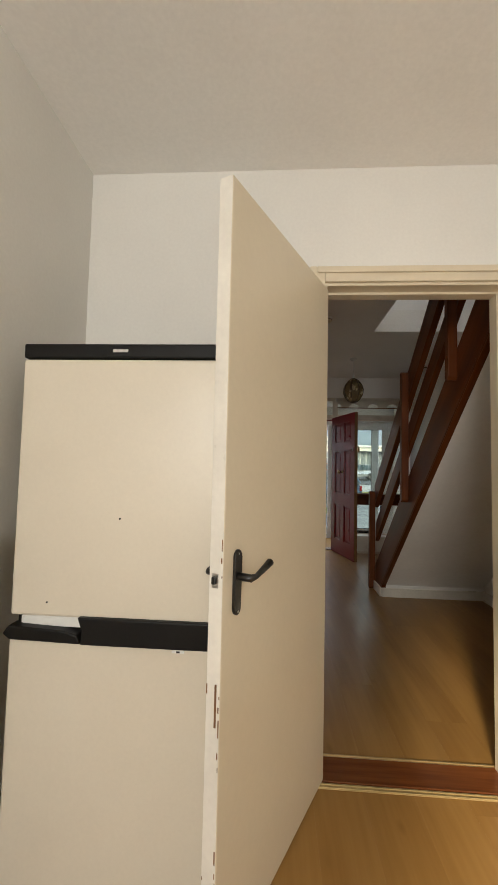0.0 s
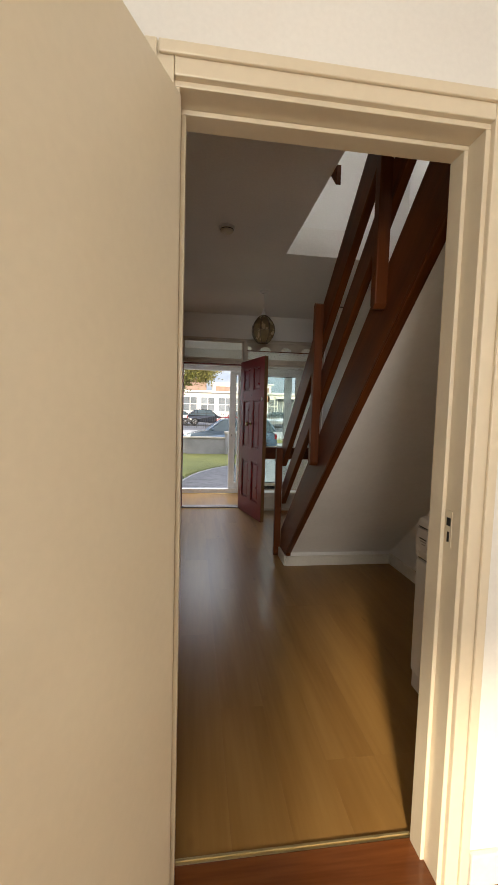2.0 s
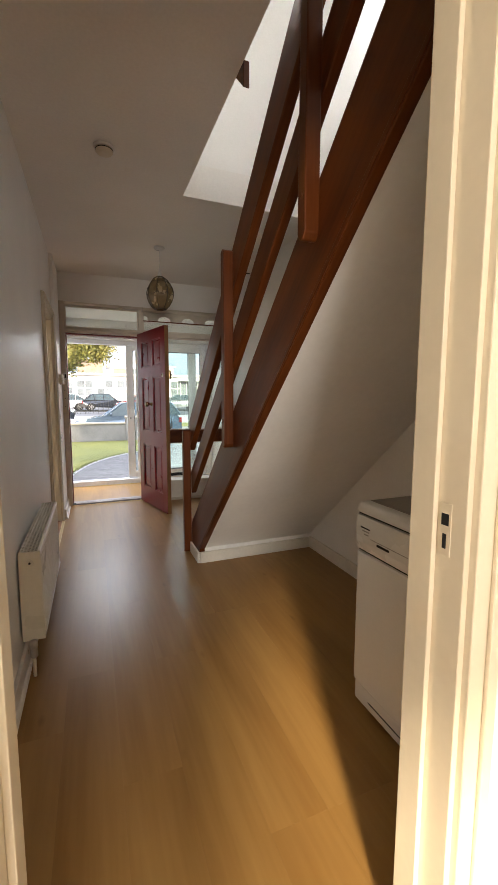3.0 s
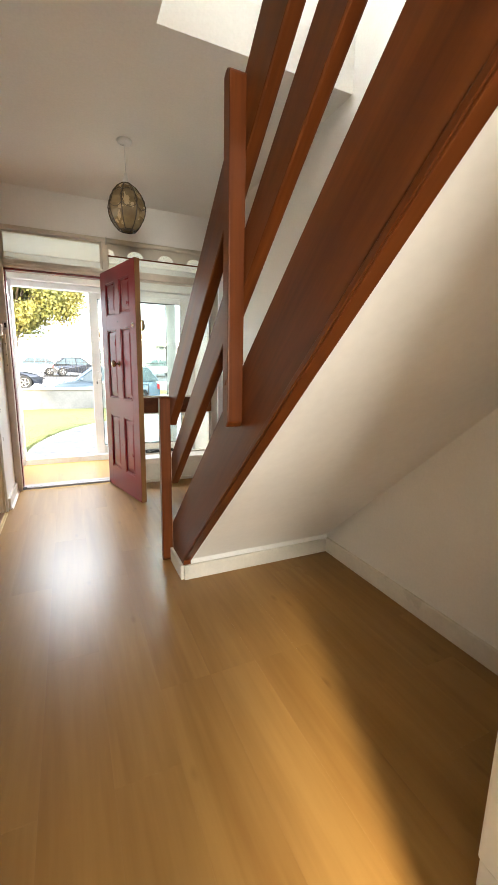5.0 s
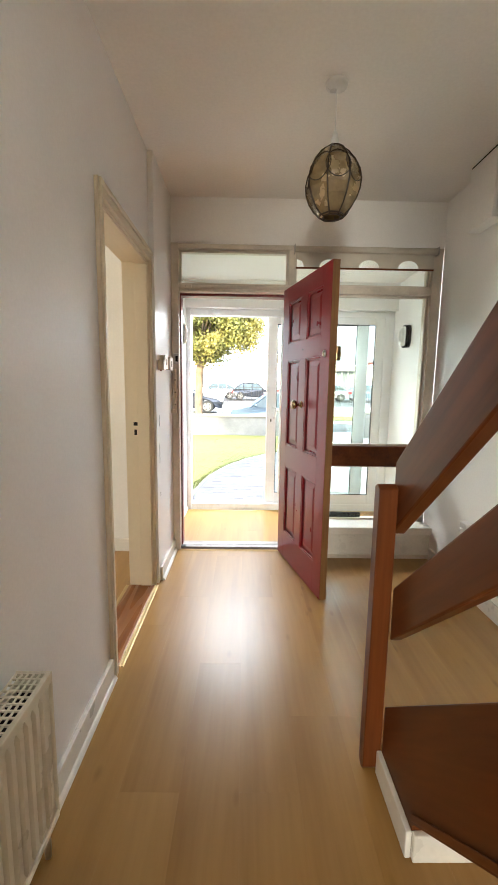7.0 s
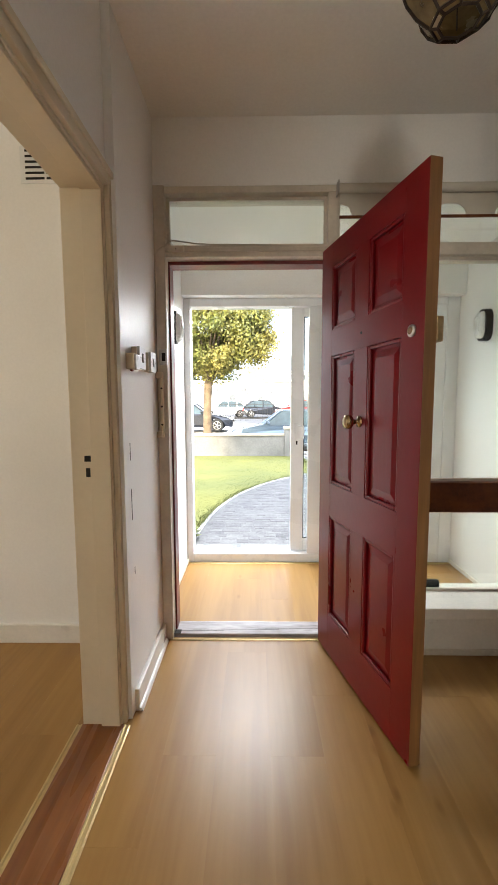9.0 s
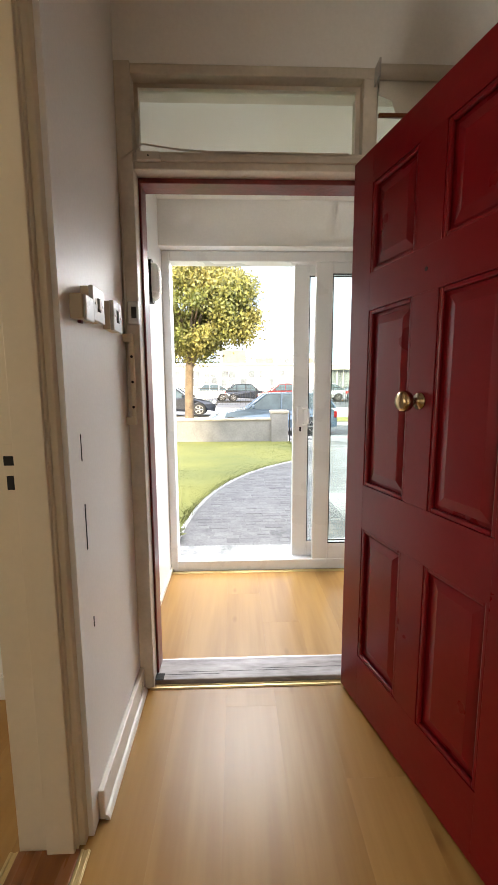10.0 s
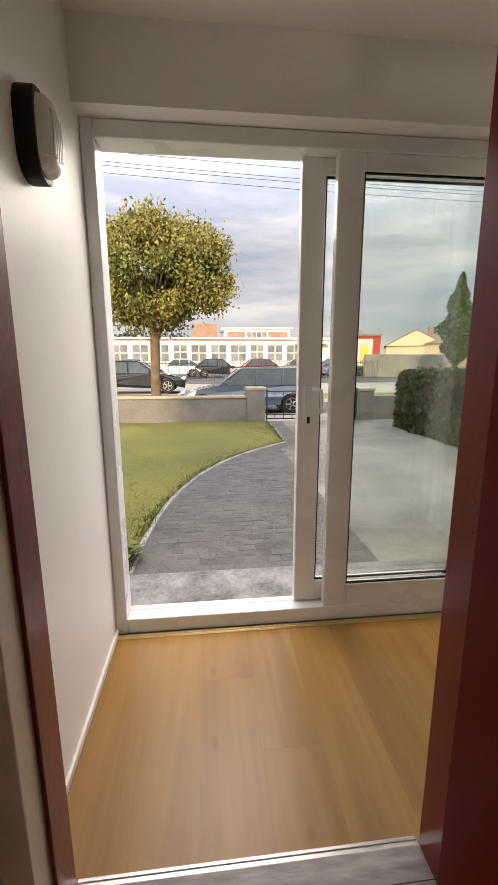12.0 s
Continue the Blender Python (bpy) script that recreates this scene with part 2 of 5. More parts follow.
M_RAD = material("radiator_enamel", (0.74, 0.68, 0.54), 0.3, 0.04, 4, 60, 0.04)
M_DARK = material("dark_gap", (0.010, 0.009, 0.008), 0.8, 0.1, 8, 60, 0.02)
M_SWITCH = material("switch_plastic", (0.74, 0.73, 0.70), 0.3, 0.04, 10, 80, 0.02)
M_SHADE = material("amber_leaded_glass", (0.42, 0.31, 0.16), 0.25, 0.2, 14, 60, 0.1)
M_SHADE.node_tree.nodes["Principled BSDF"].inputs["Transmission Weight"].default_value = 0.5
M_LEAD = material("lead_came", (0.035, 0.022, 0.014), 0.45, 0.2, 20, 80, 0.1, metal=0.6)
M_BLIND = material("blind_cloth", (0.62, 0.57, 0.48), 0.85, 0.06, 8, 200, 0.2)
M_LENS = material("ribbed_lamp_glass", (0.88, 0.88, 0.85), 0.25, 0.04, 10, 60, 0.05)
M_LENS.node_tree.nodes["Principled BSDF"].inputs["Transmission Weight"].default_value = 0.1
M_GLASS = glass("window_glass", (0.95, 0.98, 0.96))
M_FARGLASS = material("far_window_glass", (0.22, 0.24, 0.25), 0.2, 0.3, 0.6, 5, 0.0)
M_CARGLASS = material("car_glass", (0.05, 0.075, 0.08), 0.08, 0.2, 2, 9, 0.0)
M_GRASS = material("lawn", (0.155, 0.145, 0.03), 0.9, 0.25, 0.8, 30, 0.6, dark=(0.09, 0.10, 0.02))
M_BLADE = material("grass_blades", (0.115, 0.125, 0.022), 0.7, 0.25, 0.8, 20, 0.0, island=True)
M_PATH = material("stamped_concrete", (0.115, 0.108, 0.102), 0.85, 0.25, 3.2, 40, 1.0, dark=(0.045, 0.043, 0.04))
M_DRIVE = material("pale_drive_concrete", (0.24, 0.225, 0.20), 0.85, 0.35, 1.3, 25, 0.9, dark=(0.075, 0.07, 0.062))
M_STEP = material("worn_concrete_step", (0.23, 0.225, 0.21), 0.85, 0.3, 5, 40, 1.0, dark=(0.06, 0.058, 0.055))
M_KERB = material("concrete_edging", (0.36, 0.35, 0.33), 0.85, 0.2, 5, 40, 0.5)
M_ASPH = material("asphalt", (0.085, 0.082, 0.08), 0.85, 0.2, 0.5, 60, 0.5)
M_PAVE = material("pavement_concrete", (0.32, 0.30, 0.27), 0.85, 0.15, 1.0, 40, 0.4)
M_RENDER = material("grey_render_wall", (0.25, 0.235, 0.21), 0.9, 0.18, 1.3, 30, 0.6)
# sunlight on coping and pier caps is put into this warm pale colour
M_COPING = material("sunlit_coping", (0.46, 0.40, 0.31), 0.85, 0.15, 2, 30, 0.4)
M_SCHOOL = material("white_school_render", (0.74, 0.71, 0.65), 0.8, 0.05, 0.5, 10, 0.1)
M_BRICKF = material("far_brown_brick", (0.30, 0.20, 0.14), 0.9, 0.15, 1.5, 14, 0.2)
M_REDB = material("red_cladding", (0.42, 0.06, 0.04), 0.7, 0.1, 0.4, 10, 0.1)
M_CREAMH = material("cream_house_render", (0.62, 0.52, 0.36), 0.85, 0.08, 0.6, 10, 0.1)
M_ROOF = material("brown_roof_tiles", (0.20, 0.15, 0.11), 0.85, 0.2, 1.2, 12, 0.3)
M_YEL = material("yellow_panel", (0.75, 0.62, 0.05), 0.6, 0.05, 2, 20, 0.0)
M_TRUNK = material("tree_bark", (0.20, 0.145, 0.09), 0.9, 0.25, 5, 40, 0.8)
M_LEAF = material("autumn_leaves", (0.215, 0.175, 0.042), 0.6, 0.3, 0.7, 12, 0.0, dark=(0.08, 0.12, 0.02), island=True)
M_HEDGE = material("hedge_leaves", (0.045, 0.065, 0.016), 0.6, 0.3, 1.2, 12, 0.0, island=True)
# near-black green: shade between the hedge leaves, put into the colour
M_HEDGESHADE = material("hedge_core", (0.018, 0.024, 0.008), 0.9, 0.3, 3, 20, 0.5)
M_CYP = material("conifer_leaves", (0.045, 0.085, 0.025), 0.7, 0.3, 1.2, 12, 0.0, island=True)
M_WOODS = material("far_woods_leaves", (0.07, 0.085, 0.025), 0.8, 0.3, 0.3, 4, 0.0, island=True)
M_CARBLUE = material("blue_car_paint", (0.13, 0.18, 0.23), 0.2, 0.05, 2, 60, 0.0, metal=0.4, coat=0.6)
M_CARDARK = material("black_car_paint", (0.012, 0.014, 0.02), 0.18, 0.05, 2, 60, 0.0, metal=0.3, coat=0.6)
M_CARSILVER = material("silver_car_paint", (0.45, 0.46, 0.47), 0.25, 0.05, 2, 60, 0.0, metal=0.6, coat=0.5)
M_CARWHITE = material("white_car_paint", (0.75, 0.75, 0.74), 0.25, 0.03, 2, 60, 0.0, coat=0.5)
M_CARRED = material("dark_red_car_paint", (0.20, 0.02, 0.02), 0.25, 0.05, 2, 60, 0.0, coat=0.5)
M_TYRE = material("tyre_rubber", (0.02, 0.02, 0.02), 0.85, 0.1, 8, 60, 0.1)
M_LAMPGLASS = material("headlamp_glass", (0.6, 0.6, 0.58), 0.15, 0.05, 8, 60, 0.0)
M_TAIL = material("tail_lamp_red", (0.4, 0.02, 0.02), 0.2, 0.05, 8, 60, 0.0)


# ---- building helpers ----
def mesh_of(bm, name, mat, smooth=False):
    me = bpy.data.meshes.new(name)
    bmesh.ops.recalc_face_normals(bm, faces=bm.faces)
    bm.to_mesh(me)
    bm.free()
    if smooth:
        for p in me.polygons:
            p.use_smooth = True
    me.materials.append(mat)
    return me


def part(name, bm, mat, parent, label="", smooth=False):
    ob = new(name, mesh_of(bm, name, mat, smooth))
    ob.parent = parent
    if label:
        ob["label"] = label
    return ob


def thing(name, at, label, category, group="", kind="", turn=0.0):
    ob = new(name)
    ob.empty_display_size = 0.1
    ob.matrix_world = pose(*at, 0, 0, turn)
    return tagged(ob, label, category, group, kind)


def single(name, bm, mat, label, category, group="", kind="", smooth=False, at=(0, 0, 0)):
    ob = new(name, mesh_of(bm, name, mat, smooth))
    ob.matrix_world = pose(*at)
    return tagged(ob, label, category, group, kind)


def structure(name, bm, mat, label, category, smooth=False):
    return single(name, bm, mat, label, category, "", "structure", smooth)


def box(bm, x0, x1, y0, y1, z0, z1, bevel=0.0, seg=2):
    verts = [bm.verts.new((x, y, z)) for x in (x0, x1) for y in (y0, y1) for z in (z0, z1)]
    faces = [bm.faces.new([verts[i] for i in f]) for f in ((0, 1, 3, 2), (4, 6, 7, 5), (0, 4, 5, 1), (2, 3, 7, 6), (0, 2, 6, 4), (1, 5, 7, 3))]
    if bevel:
        edges = {e for f in faces for e in f.edges}
        bmesh.ops.bevel(bm, geom=list(edges), offset=bevel, segments=seg, profile=0.5, affect="EDGES", clamp_overlap=True)
    return bm


def boxes(*rows, bevel=0.0):
    bm = bmesh.new()
    for row in rows:
        box(bm, *row, bevel=bevel)
    return bm


def one(x0, x1, y0, y1, z0, z1, bevel=0.0, seg=2):
    return box(bmesh.new(), x0, x1, y0, y1, z0, z1, bevel, seg)


def prism(bm, outline, axis, a, b, bevel=0.0):
    """An outline of (u, v) pairs pulled along an axis from a to b: x: (y, z), y: (x, z), z: (x, y)."""
    def at(u, v, w):
        return {"x": (w, u, v), "y": (u, w, v), "z": (u, v, w)}[axis]
    lo, hi = [bm.verts.new(at(u, v, a)) for u, v in outline], [bm.verts.new(at(u, v, b)) for u, v in outline]
    faces = [bm.faces.new(lo), bm.faces.new(hi[::-1])]
    n = len(outline)
    for i in range(n):
        faces.append(bm.faces.new((lo[i], lo[(i + 1) % n], hi[(i + 1) % n], hi[i])))
    if bevel:
        bmesh.ops.bevel(bm, geom=list({e for f in faces for e in f.edges}), offset=bevel, segments=2, profile=0.5, affect="EDGES", clamp_overlap=True)
    return bm


def lathe(bm, profile, seg=24, at=(0, 0, 0), axis="z"):
    """A (radius, height) profile turned round an axis."""
    rings = []
    for r, h in profile:
        ring = []
        for i in range(seg):
            a = 2 * math.pi * i / seg
            p = {"z": (r * math.cos(a), r * math.sin(a), h), "x": (h, r * math.cos(a), r * math.sin(a)), "y": (r * math.cos(a), h, r * math.sin(a))}[axis]
            ring.append(bm.verts.new((at[0] + p[0], at[1] + p[1], at[2] + p[2])))
        rings.append(ring)
    for a, b in zip(rings, rings[1:]):
        for i in range(seg):
            bm.faces.new((a[i], a[(i + 1) % seg], b[(i + 1) % seg], b[i]))
    bm.faces.new(rings[0][::-1])
    bm.faces.new(rings[-1])
    return bm


def tube(bm, points, radius, seg=8):
    """A round bar along a line of points; radius: one number or one for each point."""
    radii = radius if isinstance(radius, (list, tuple)) else [radius] * len(points)
    points = [Vector(p) for p in points]
    rings = []
    for i, p in enumerate(points):
        d = (points[min(i + 1, len(points) - 1)] - points[max(i - 1, 0)]).normalized()
        side = d.cross(Vector((0, 0, 1)) if abs(d.z) < 0.9 else Vector((1, 0, 0))).normalized()
        up = side.cross(d)
        rings.append([bm.verts.new(p + radii[i] * (math.cos(2 * math.pi * k / seg) * side + math.sin(2 * math.pi * k / seg) * up)) for k in range(seg)])
    for a, b in zip(rings, rings[1:]):
        for k in range(seg):
            bm.faces.new((a[k], a[(k + 1) % seg], b[(k + 1) % seg], b[k]))
    bm.faces.new(rings[0][::-1])
    bm.faces.new(rings[-1])
    return bm


def bezier(p0, p1, p2, p3, n):
    return [tuple((1 - t) ** 3 * a + 3 * t * (1 - t) ** 2 * b + 3 * t * t * (1 - t) * c + t ** 3 * d for a, b, c, d in zip(p0, p1, p2, p3)) for t in (i / n for i in range(n + 1))]


# ---- the large structure ----
HC, KC = 2.61, 2.52                       # ceiling heights: hall, kitchen
LW, LWF, RW = -0.232, -0.2, 1.775         # hall side walls; LWF: the pier by the front door
KY0, KY1 = 1.51, 1.63                     # wall between kitchen and hall
SY0, SY1 = 5.95, 6.14                     # front screen
PY = 7.05                                 # porch front frame
PL, PR = -0.245, 1.83                      # porch side walls

structure("floor_base", boxes((-3.6, 2.2, -2.4, 7.1, -0.14, -0.012)), M_KERB, "bare concrete slab under the laminate", "floor")
structure("wall_kitchen", boxes((-1.19, -0.055, KY0, KY1, -0.01, 2.8), (0.735, RW, KY0, KY1, -0.01, 2.8), (-0.055, 0.735, KY0, KY1, 2.04, 2.8)), M_KWALL, "cream painted wall with the kitchen doorway", "wall")
structure("wall_kitchen_side", boxes((-1.19, -1.07, -2.2, KY0, -0.01, 2.8)), M_KWALL, "plain cream painted kitchen wall", "wall")
structure("wall_kitchen_window", boxes((-1.19, -1.0, -2.32, -2.2, -0.01, 2.8), (-1.0, 0.1, -2.32, -2.2, -0.01, 1.0), (0.1, 1.9, -2.32, -2.2, -0.01, 2.8), (-1.0, 0.1, -2.32, -2.2, 2.1, 2.8)), M_KWALL, "cream kitchen wall with a wide window", "wall")
structure("wall_party", boxes((RW, 1.9, -2.2, SY0, -0.01, 5.3)), M_WALL, "white painted side wall of the hall and stairwell", "wall")
structure("wall_hall_side", boxes((-0.38, LW, KY1, 4.575, -0.01, HC), (-0.38, LWF, 5.40, SY0, -0.01, HC), (-0.38, LW, 4.575, 5.3995, 2.035, HC)), M_WALL, "white satin painted hall wall with a doorway", "wall")
structure("wall_above_screen", boxes((LW - 0.14, 1.9, SY0 + 0.003, SY1 + 0.02, 2.30, 5.3)), M_WALL, "white wall above the front door screen", "wall")
structure("ceiling_kitchen", boxes((-1.07, RW, -2.2, KY0, KC, KC + 0.1)), M_CEIL, "plain white kitchen ceiling", "ceiling")
structure("ceiling_hall", boxes((LW, 0.735, KY1, SY0 + 0.002, HC, HC + 0.22), (0.735, RW, 3.86, SY0 + 0.002, HC, HC + 0.22)), M_CEIL, "white hall ceiling open above the stairs", "ceiling")
structure("wall_landing_front", boxes((0.735, RW, 3.86, 3.98, HC + 0.22, 5.2)), M_WALL, "white wall closing the stairwell upstairs", "wall")
structure("wall_landing_back", boxes((-0.24, RW, KY1, KY1 + 0.12, HC + 0.22, 5.2)), M_WALL, "plain white landing wall", "wall")
structure("wall_landing_side", boxes((-0.36, -0.24, KY1, 4.2, HC, 5.2), (-0.36, -0.24, 5.0, SY0, HC, 5.2), (-0.36, -0.24, 4.2, 5.0, HC, 3.75), (-0.36, -0.24, 4.2, 5.0, 4.65, 5.2)), M_WALL, "white landing wall with a window", "wall")
structure("ceiling_landing", boxes((-0.36, 1.9, KY1, SY1, 5.2, 5.3)), M_CEIL, "plain white landing ceiling", "ceiling")

# the side room behind the left doorway
structure("wall_room_front", boxes((-3.6, -0.38, 5.92, 6.04, -0.01, HC)), M_KWALL, "warm white painted wall of the side room", "wall")
structure("wall_room_back", boxes((-3.6, -1.15, 1.9, 2.02, -0.01, HC), (-1.15, -0.38, 1.63, 2.02, -0.01, HC)), M_KWALL, "plain wall of the side room", "wall")
structure("wall_room_window", boxes((-3.6, -3.48, 2.02, 3.5, -0.01, HC), (-3.6, -3.48, 5.1, 5.92, -0.01, HC), (-3.6, -3.48, 3.5, 5.1, -0.01, 0.9), (-3.6, -3.48, 3.5, 5.1, 2.15, HC)), M_KWALL, "side room wall with a window", "wall")
structure("ceiling_room", boxes((-3.6, -0.38, 1.9, 6.04, HC, HC + 0.1)), M_CEIL, "plain white ceiling of the side room", "ceiling")

# house shell above, closing the place: unseen, added to cast the house's shadow
structure("house_shell", boxes((-3.6, -0.36, 1.63, 6.05, HC + 0.12, 5.3), (-1.15, 1.9, -2.32, 1.5, 2.85, 5.3)), M_RENDER, "plain rendered upper storey out of view, added to block the sun", "wall")
bm = bmesh.new()
prism(bm, [(-2.8, 5.3), (6.5, 5.3), (1.8, 7.4)], "x", -3.9, 2.0)
structure("house_roof", bm, M_ROOF, "plain pitched tiled roof out of view, added to cast shadow", "roof")

# porch
structure("wall_porch_side", boxes((PL - 0.12, PL, SY1, PY + 0.07, -0.14, 2.45)), M_WALL, "white painted porch side wall", "wall")
structure("wall_porch_far_side", boxes((PR, PR + 0.12, SY1, PY + 0.07, -0.14, 2.45)), M_WALL, "white painted porch side wall", "wall")
structure("wall_porch_lintel", boxes((PL, PR, PY - 0.13, PY + 0.07, 2.046, 2.45)), M_WALL, "white lintel over the porch sliding door", "wall")
structure("ceiling_porch", boxes((PL, PR, SY1 + 0.02, PY - 0.13, 2.30, 2.45)), M_CEIL, "white porch ceiling", "ceiling")
structure("porch_roof", boxes((PL - 0.2, PR + 0.2, SY1 + 0.02, PY + 0.1, 2.45, 2.55)), M_RENDER, "flat porch roof slab", "roof")


# ---- door linings and architraves ----
def architrave(name, plane, side, a, b, top, axis, mat, label, w=0.055, t=0.018):
    """A moulded frame of two uprights and a head round an opening from a to b, on a wall face at plane."""
    ob = thing(name, (0, 0, 0), label, "door trim", kind="structure")
    o = plane + side * t
    lo, hi = min(plane, o), max(plane, o)
    r = plane + side * t * 1.55
    lo2, hi2 = min(o, r), max(o, r)
    def piece(n, u0, u1, z0, z1, f0, f1, vert):
        bm = bmesh.new()
        if axis == "x":
            box(bm, u0, u1, lo, hi, z0, z1, 0.003)
            box(bm, f0[0], f0[1], lo2, hi2, f1[0], f1[1], 0.003)
        else:
            box(bm, lo, hi, u0, u1, z0, z1, 0.003)
            box(bm, lo2, hi2, f0[0], f0[1], f1[0], f1[1], 0.003)
        part(n, bm, mat, ob)
    piece("upright", a - w, a, 0, top + w, (a - w + 0.003, a - w * 0.55), (0.004, top + w - 0.003), True)
    piece("upright", b, b + w, 0, top + w, (b + w * 0.55, b + w - 0.003), (0.004, top + w - 0.003), True)
    piece("head", a + 0.0005, b - 0.0005, top, top + w, (a - w * 0.5, b + w * 0.5), (top + w * 0.55, top + w - 0.003), False)
    return ob


def lining(name, a, b, top, lo, hi, axis, mat, label, thick=0.03, stop=True):
    ob = thing(name, (0, 0, 0), label, "door frame", kind="structure")
    mid = (lo + hi) / 2
    def piece(n, u0, u1, z0, z1, v0, v1):
        part(n, one(u0, u1, v0, v1, z0, z1, 0.002) if axis == "x" else one(v0, v1, u0, u1, z0, z1, 0.002), mat, ob)
    piece("jamb", a - thick, a, 0, top, lo, hi)
    piece("jamb", b, b + thick, 0, top, lo, hi)
    piece("head", a - thick, b + thick, top + 0.0005, top + thick, lo, hi)
    if stop:
        piece("stop_bead", a, a + 0.012, 0.005, top - 0.012, mid, hi - 0.004)
        piece("stop_bead", b - 0.012, b, 0.005, top - 0.012, mid, hi - 0.004)
        piece("stop_bead", a, b, top - 0.012, top - 0.0005, mid, hi - 0.004)
    return ob


KA, KB, KT = -0.025, 0.708, 2.0
lining("door_frame_kitchen", KA, KB, KT, KY0 - 0.002, KY1 + 0.002, "x", M_GLOSS, "cream gloss painted frame of the kitchen doorway")
architrave("architrave_kitchen", KY0, -1, KA - 0.012, KB + 0.012, KT + 0.012, "x", M_GLOSS, "cream gloss moulded architrave, chipped", 0.065)
architrave("architrave_kitchen_hall", KY1, 1, KA - 0.012, KB + 0.012, KT + 0.012, "x", M_GLOSS, "cream gloss moulded architrave")
LA, LB, LT = 4.605, 5.365, 1.995
lining("door_frame_side", LA, LB, LT, -0.382, LW + 0.002, "y", M_GLOSS, "cream gloss painted frame of the side room doorway")
architrave("architrave_side", LW, 1, LA - 0.012, LB + 0.012, LT + 0.012, "y", M_GLOSS, "cream gloss moulded architrave, chipped at the foot")

# strike plates
for at, axis in (((KB - 0.0015, 1.55, 1.0), "x"), ((-0.32, LB - 0.0015, 1.03), "y")):
    sp = thing("strike_plate", at, "small steel strike plate with two dark slots on the door frame", "strike plate")
    if axis == "x":
        part("plate", one(-0.002, 0.0, -0.013, 0.013, -0.05, 0.05, 0.0008), M_GLOSS, sp)
        part("slot", one(-0.003, -0.0015, -0.008, 0.008, 0.008, 0.03), M_DARK, sp)
        part("slot", one(-0.003, -0.0015, -0.004, 0.004, -0.036, -0.008), M_DARK, sp)
    else:
        part("plate", one(-0.014, 0.014, -0.002, 0.0, -0.06, 0.06, 0.0008), M_GLOSS, sp)
        part("slot", one(-0.012, 0.012, -0.003, -0.0015, 0.012, 0.034), M_DARK, sp)
        part("slot", one(-0.008, 0.008, -0.003, -0.0015, -0.045, -0.012), M_DARK, sp)

# thresholds
structure("threshold_kitchen", one(KA, KB, KY0 - 0.012, KY1 + 0.004, -0.01, 0.008, 0.003), M_SILLWOOD, "varnished red-brown wooden threshold", "threshold")
structure("threshold_side", one(-0.385, LW + 0.01, LA, LB, -0.01, 0.008, 0.003), M_SILLWOODY, "varnished red-brown wooden threshold", "threshold")
tf = structure("threshold_front", one(-0.145, 0.69, 5.961, 6.086, -0.01, 0.022, 0.004), M_OLDSILL, "worn grey weathered wooden threshold", "threshold")
for x0, x1, y in ((-0.127, 0.12, 5.989), (-0.05, 0.42, 6.003), (0.30, 0.68, 6.015), (-0.127, -0.118, 5.979)):
    part("split", one(x0, x1, y, y + 0.0016, 0.0205, 0.0226), M_DARK, tf, "dark split in the old wood")
part("stain", one(-0.145, -0.11, 5.962, 5.999, 0.0205, 0.0224), M_DARK, tf, "dark rotted corner")


def cover_strip(a, b, along, at, mat=M_STRIP, label="ribbed gold metal floor cover strip"):
    ob = thing("floor_strip", at, label, "floor strip", "metal floor strips", "structure")
    rows = ((-0.014, 0.014, 0.003), (-0.011, -0.004, 0.006), (0.004, 0.011, 0.006))
    for i, (u0, u1, h) in enumerate(rows):
        bm = one(a, b, u0, u1, 0.0, h, 0.001) if along == "x" else one(u0, u1, a, b, 0.0, h, 0.001)
        part("base" if i == 0 else "rib", bm, mat, ob)


cover_strip(KA - 0.03, KB + 0.03, "x", (0, KY0 - 0.03, 0))
cover_strip(KA, KB, "x", (0, KY1 + 0.012, 0.0))
cover_strip(LA, LB, "y", (LW + 0.022, 0, 0))
cover_strip(LA, LB, "y", (-0.395, 0, 0))
cover_strip(-0.16, 0.655, "x", (0, 5.945, 0))
cover_strip(-0.143, 0.686, "x", (0, 6.102, 0), M_SILVER, "ribbed pale aluminium floor cover strip by the threshold")
cover_strip(PL, PR, "x", (0, PY - 0.075, 0))


# ---- skirting boards ----
def skirting(name, x0, x1, y0, y1, h=0.095):
    bm = one(x0, x1, y0, y1, 0.0, h, 0.004)
    structure(name, bm, M_SKIRT, "white gloss skirting board", "skirting board")


skirting("baseboard", LW, LW + 0.018, KY1 + 0.02, LA - 0.07)
skirting("baseboard", LWF, LWF + 0.018, LB + 0.075, SY0)
for x, y0, y1 in ((LW, KY1 + 0.02, LA - 0.07), (LWF, LB + 0.075, SY0 - 0.02)):
    bm = bmesh.new()
    prism(bm, [(x + 0.0182, 0.0), (x + 0.032, 0.0), (x + 0.03, 0.007), (x + 0.025, 0.014), (x + 0.0182, 0.017)], "y", y0, y1)
    structure("trim", bm, M_SKIRT, "white quadrant bead along the skirting board", "trim")
skirting("baseboard", RW - 0.018, RW, KY1, 3.85)
skirting("baseboard", RW - 0.018, RW, 4.16, SY0 - 0.15)
skirting("baseboard", 0.82, RW - 0.018, 3.842, 3.861, 0.085)
skirting("baseboard", 0.802, 0.8195, 3.854, 4.104, 0.085)
skirting("baseboard", PL, PL + 0.012, SY1, PY - 0.04, 0.03)
skirting("baseboard", PR - 0.012, PR, SY1, PY - 0.04, 0.03)
skirting("baseboard", -3.48, -0.38, 5.902, 5.92, 0.1)
skirting("baseboard", -1.07, -0.97, KY0 - 0.018, KY0)
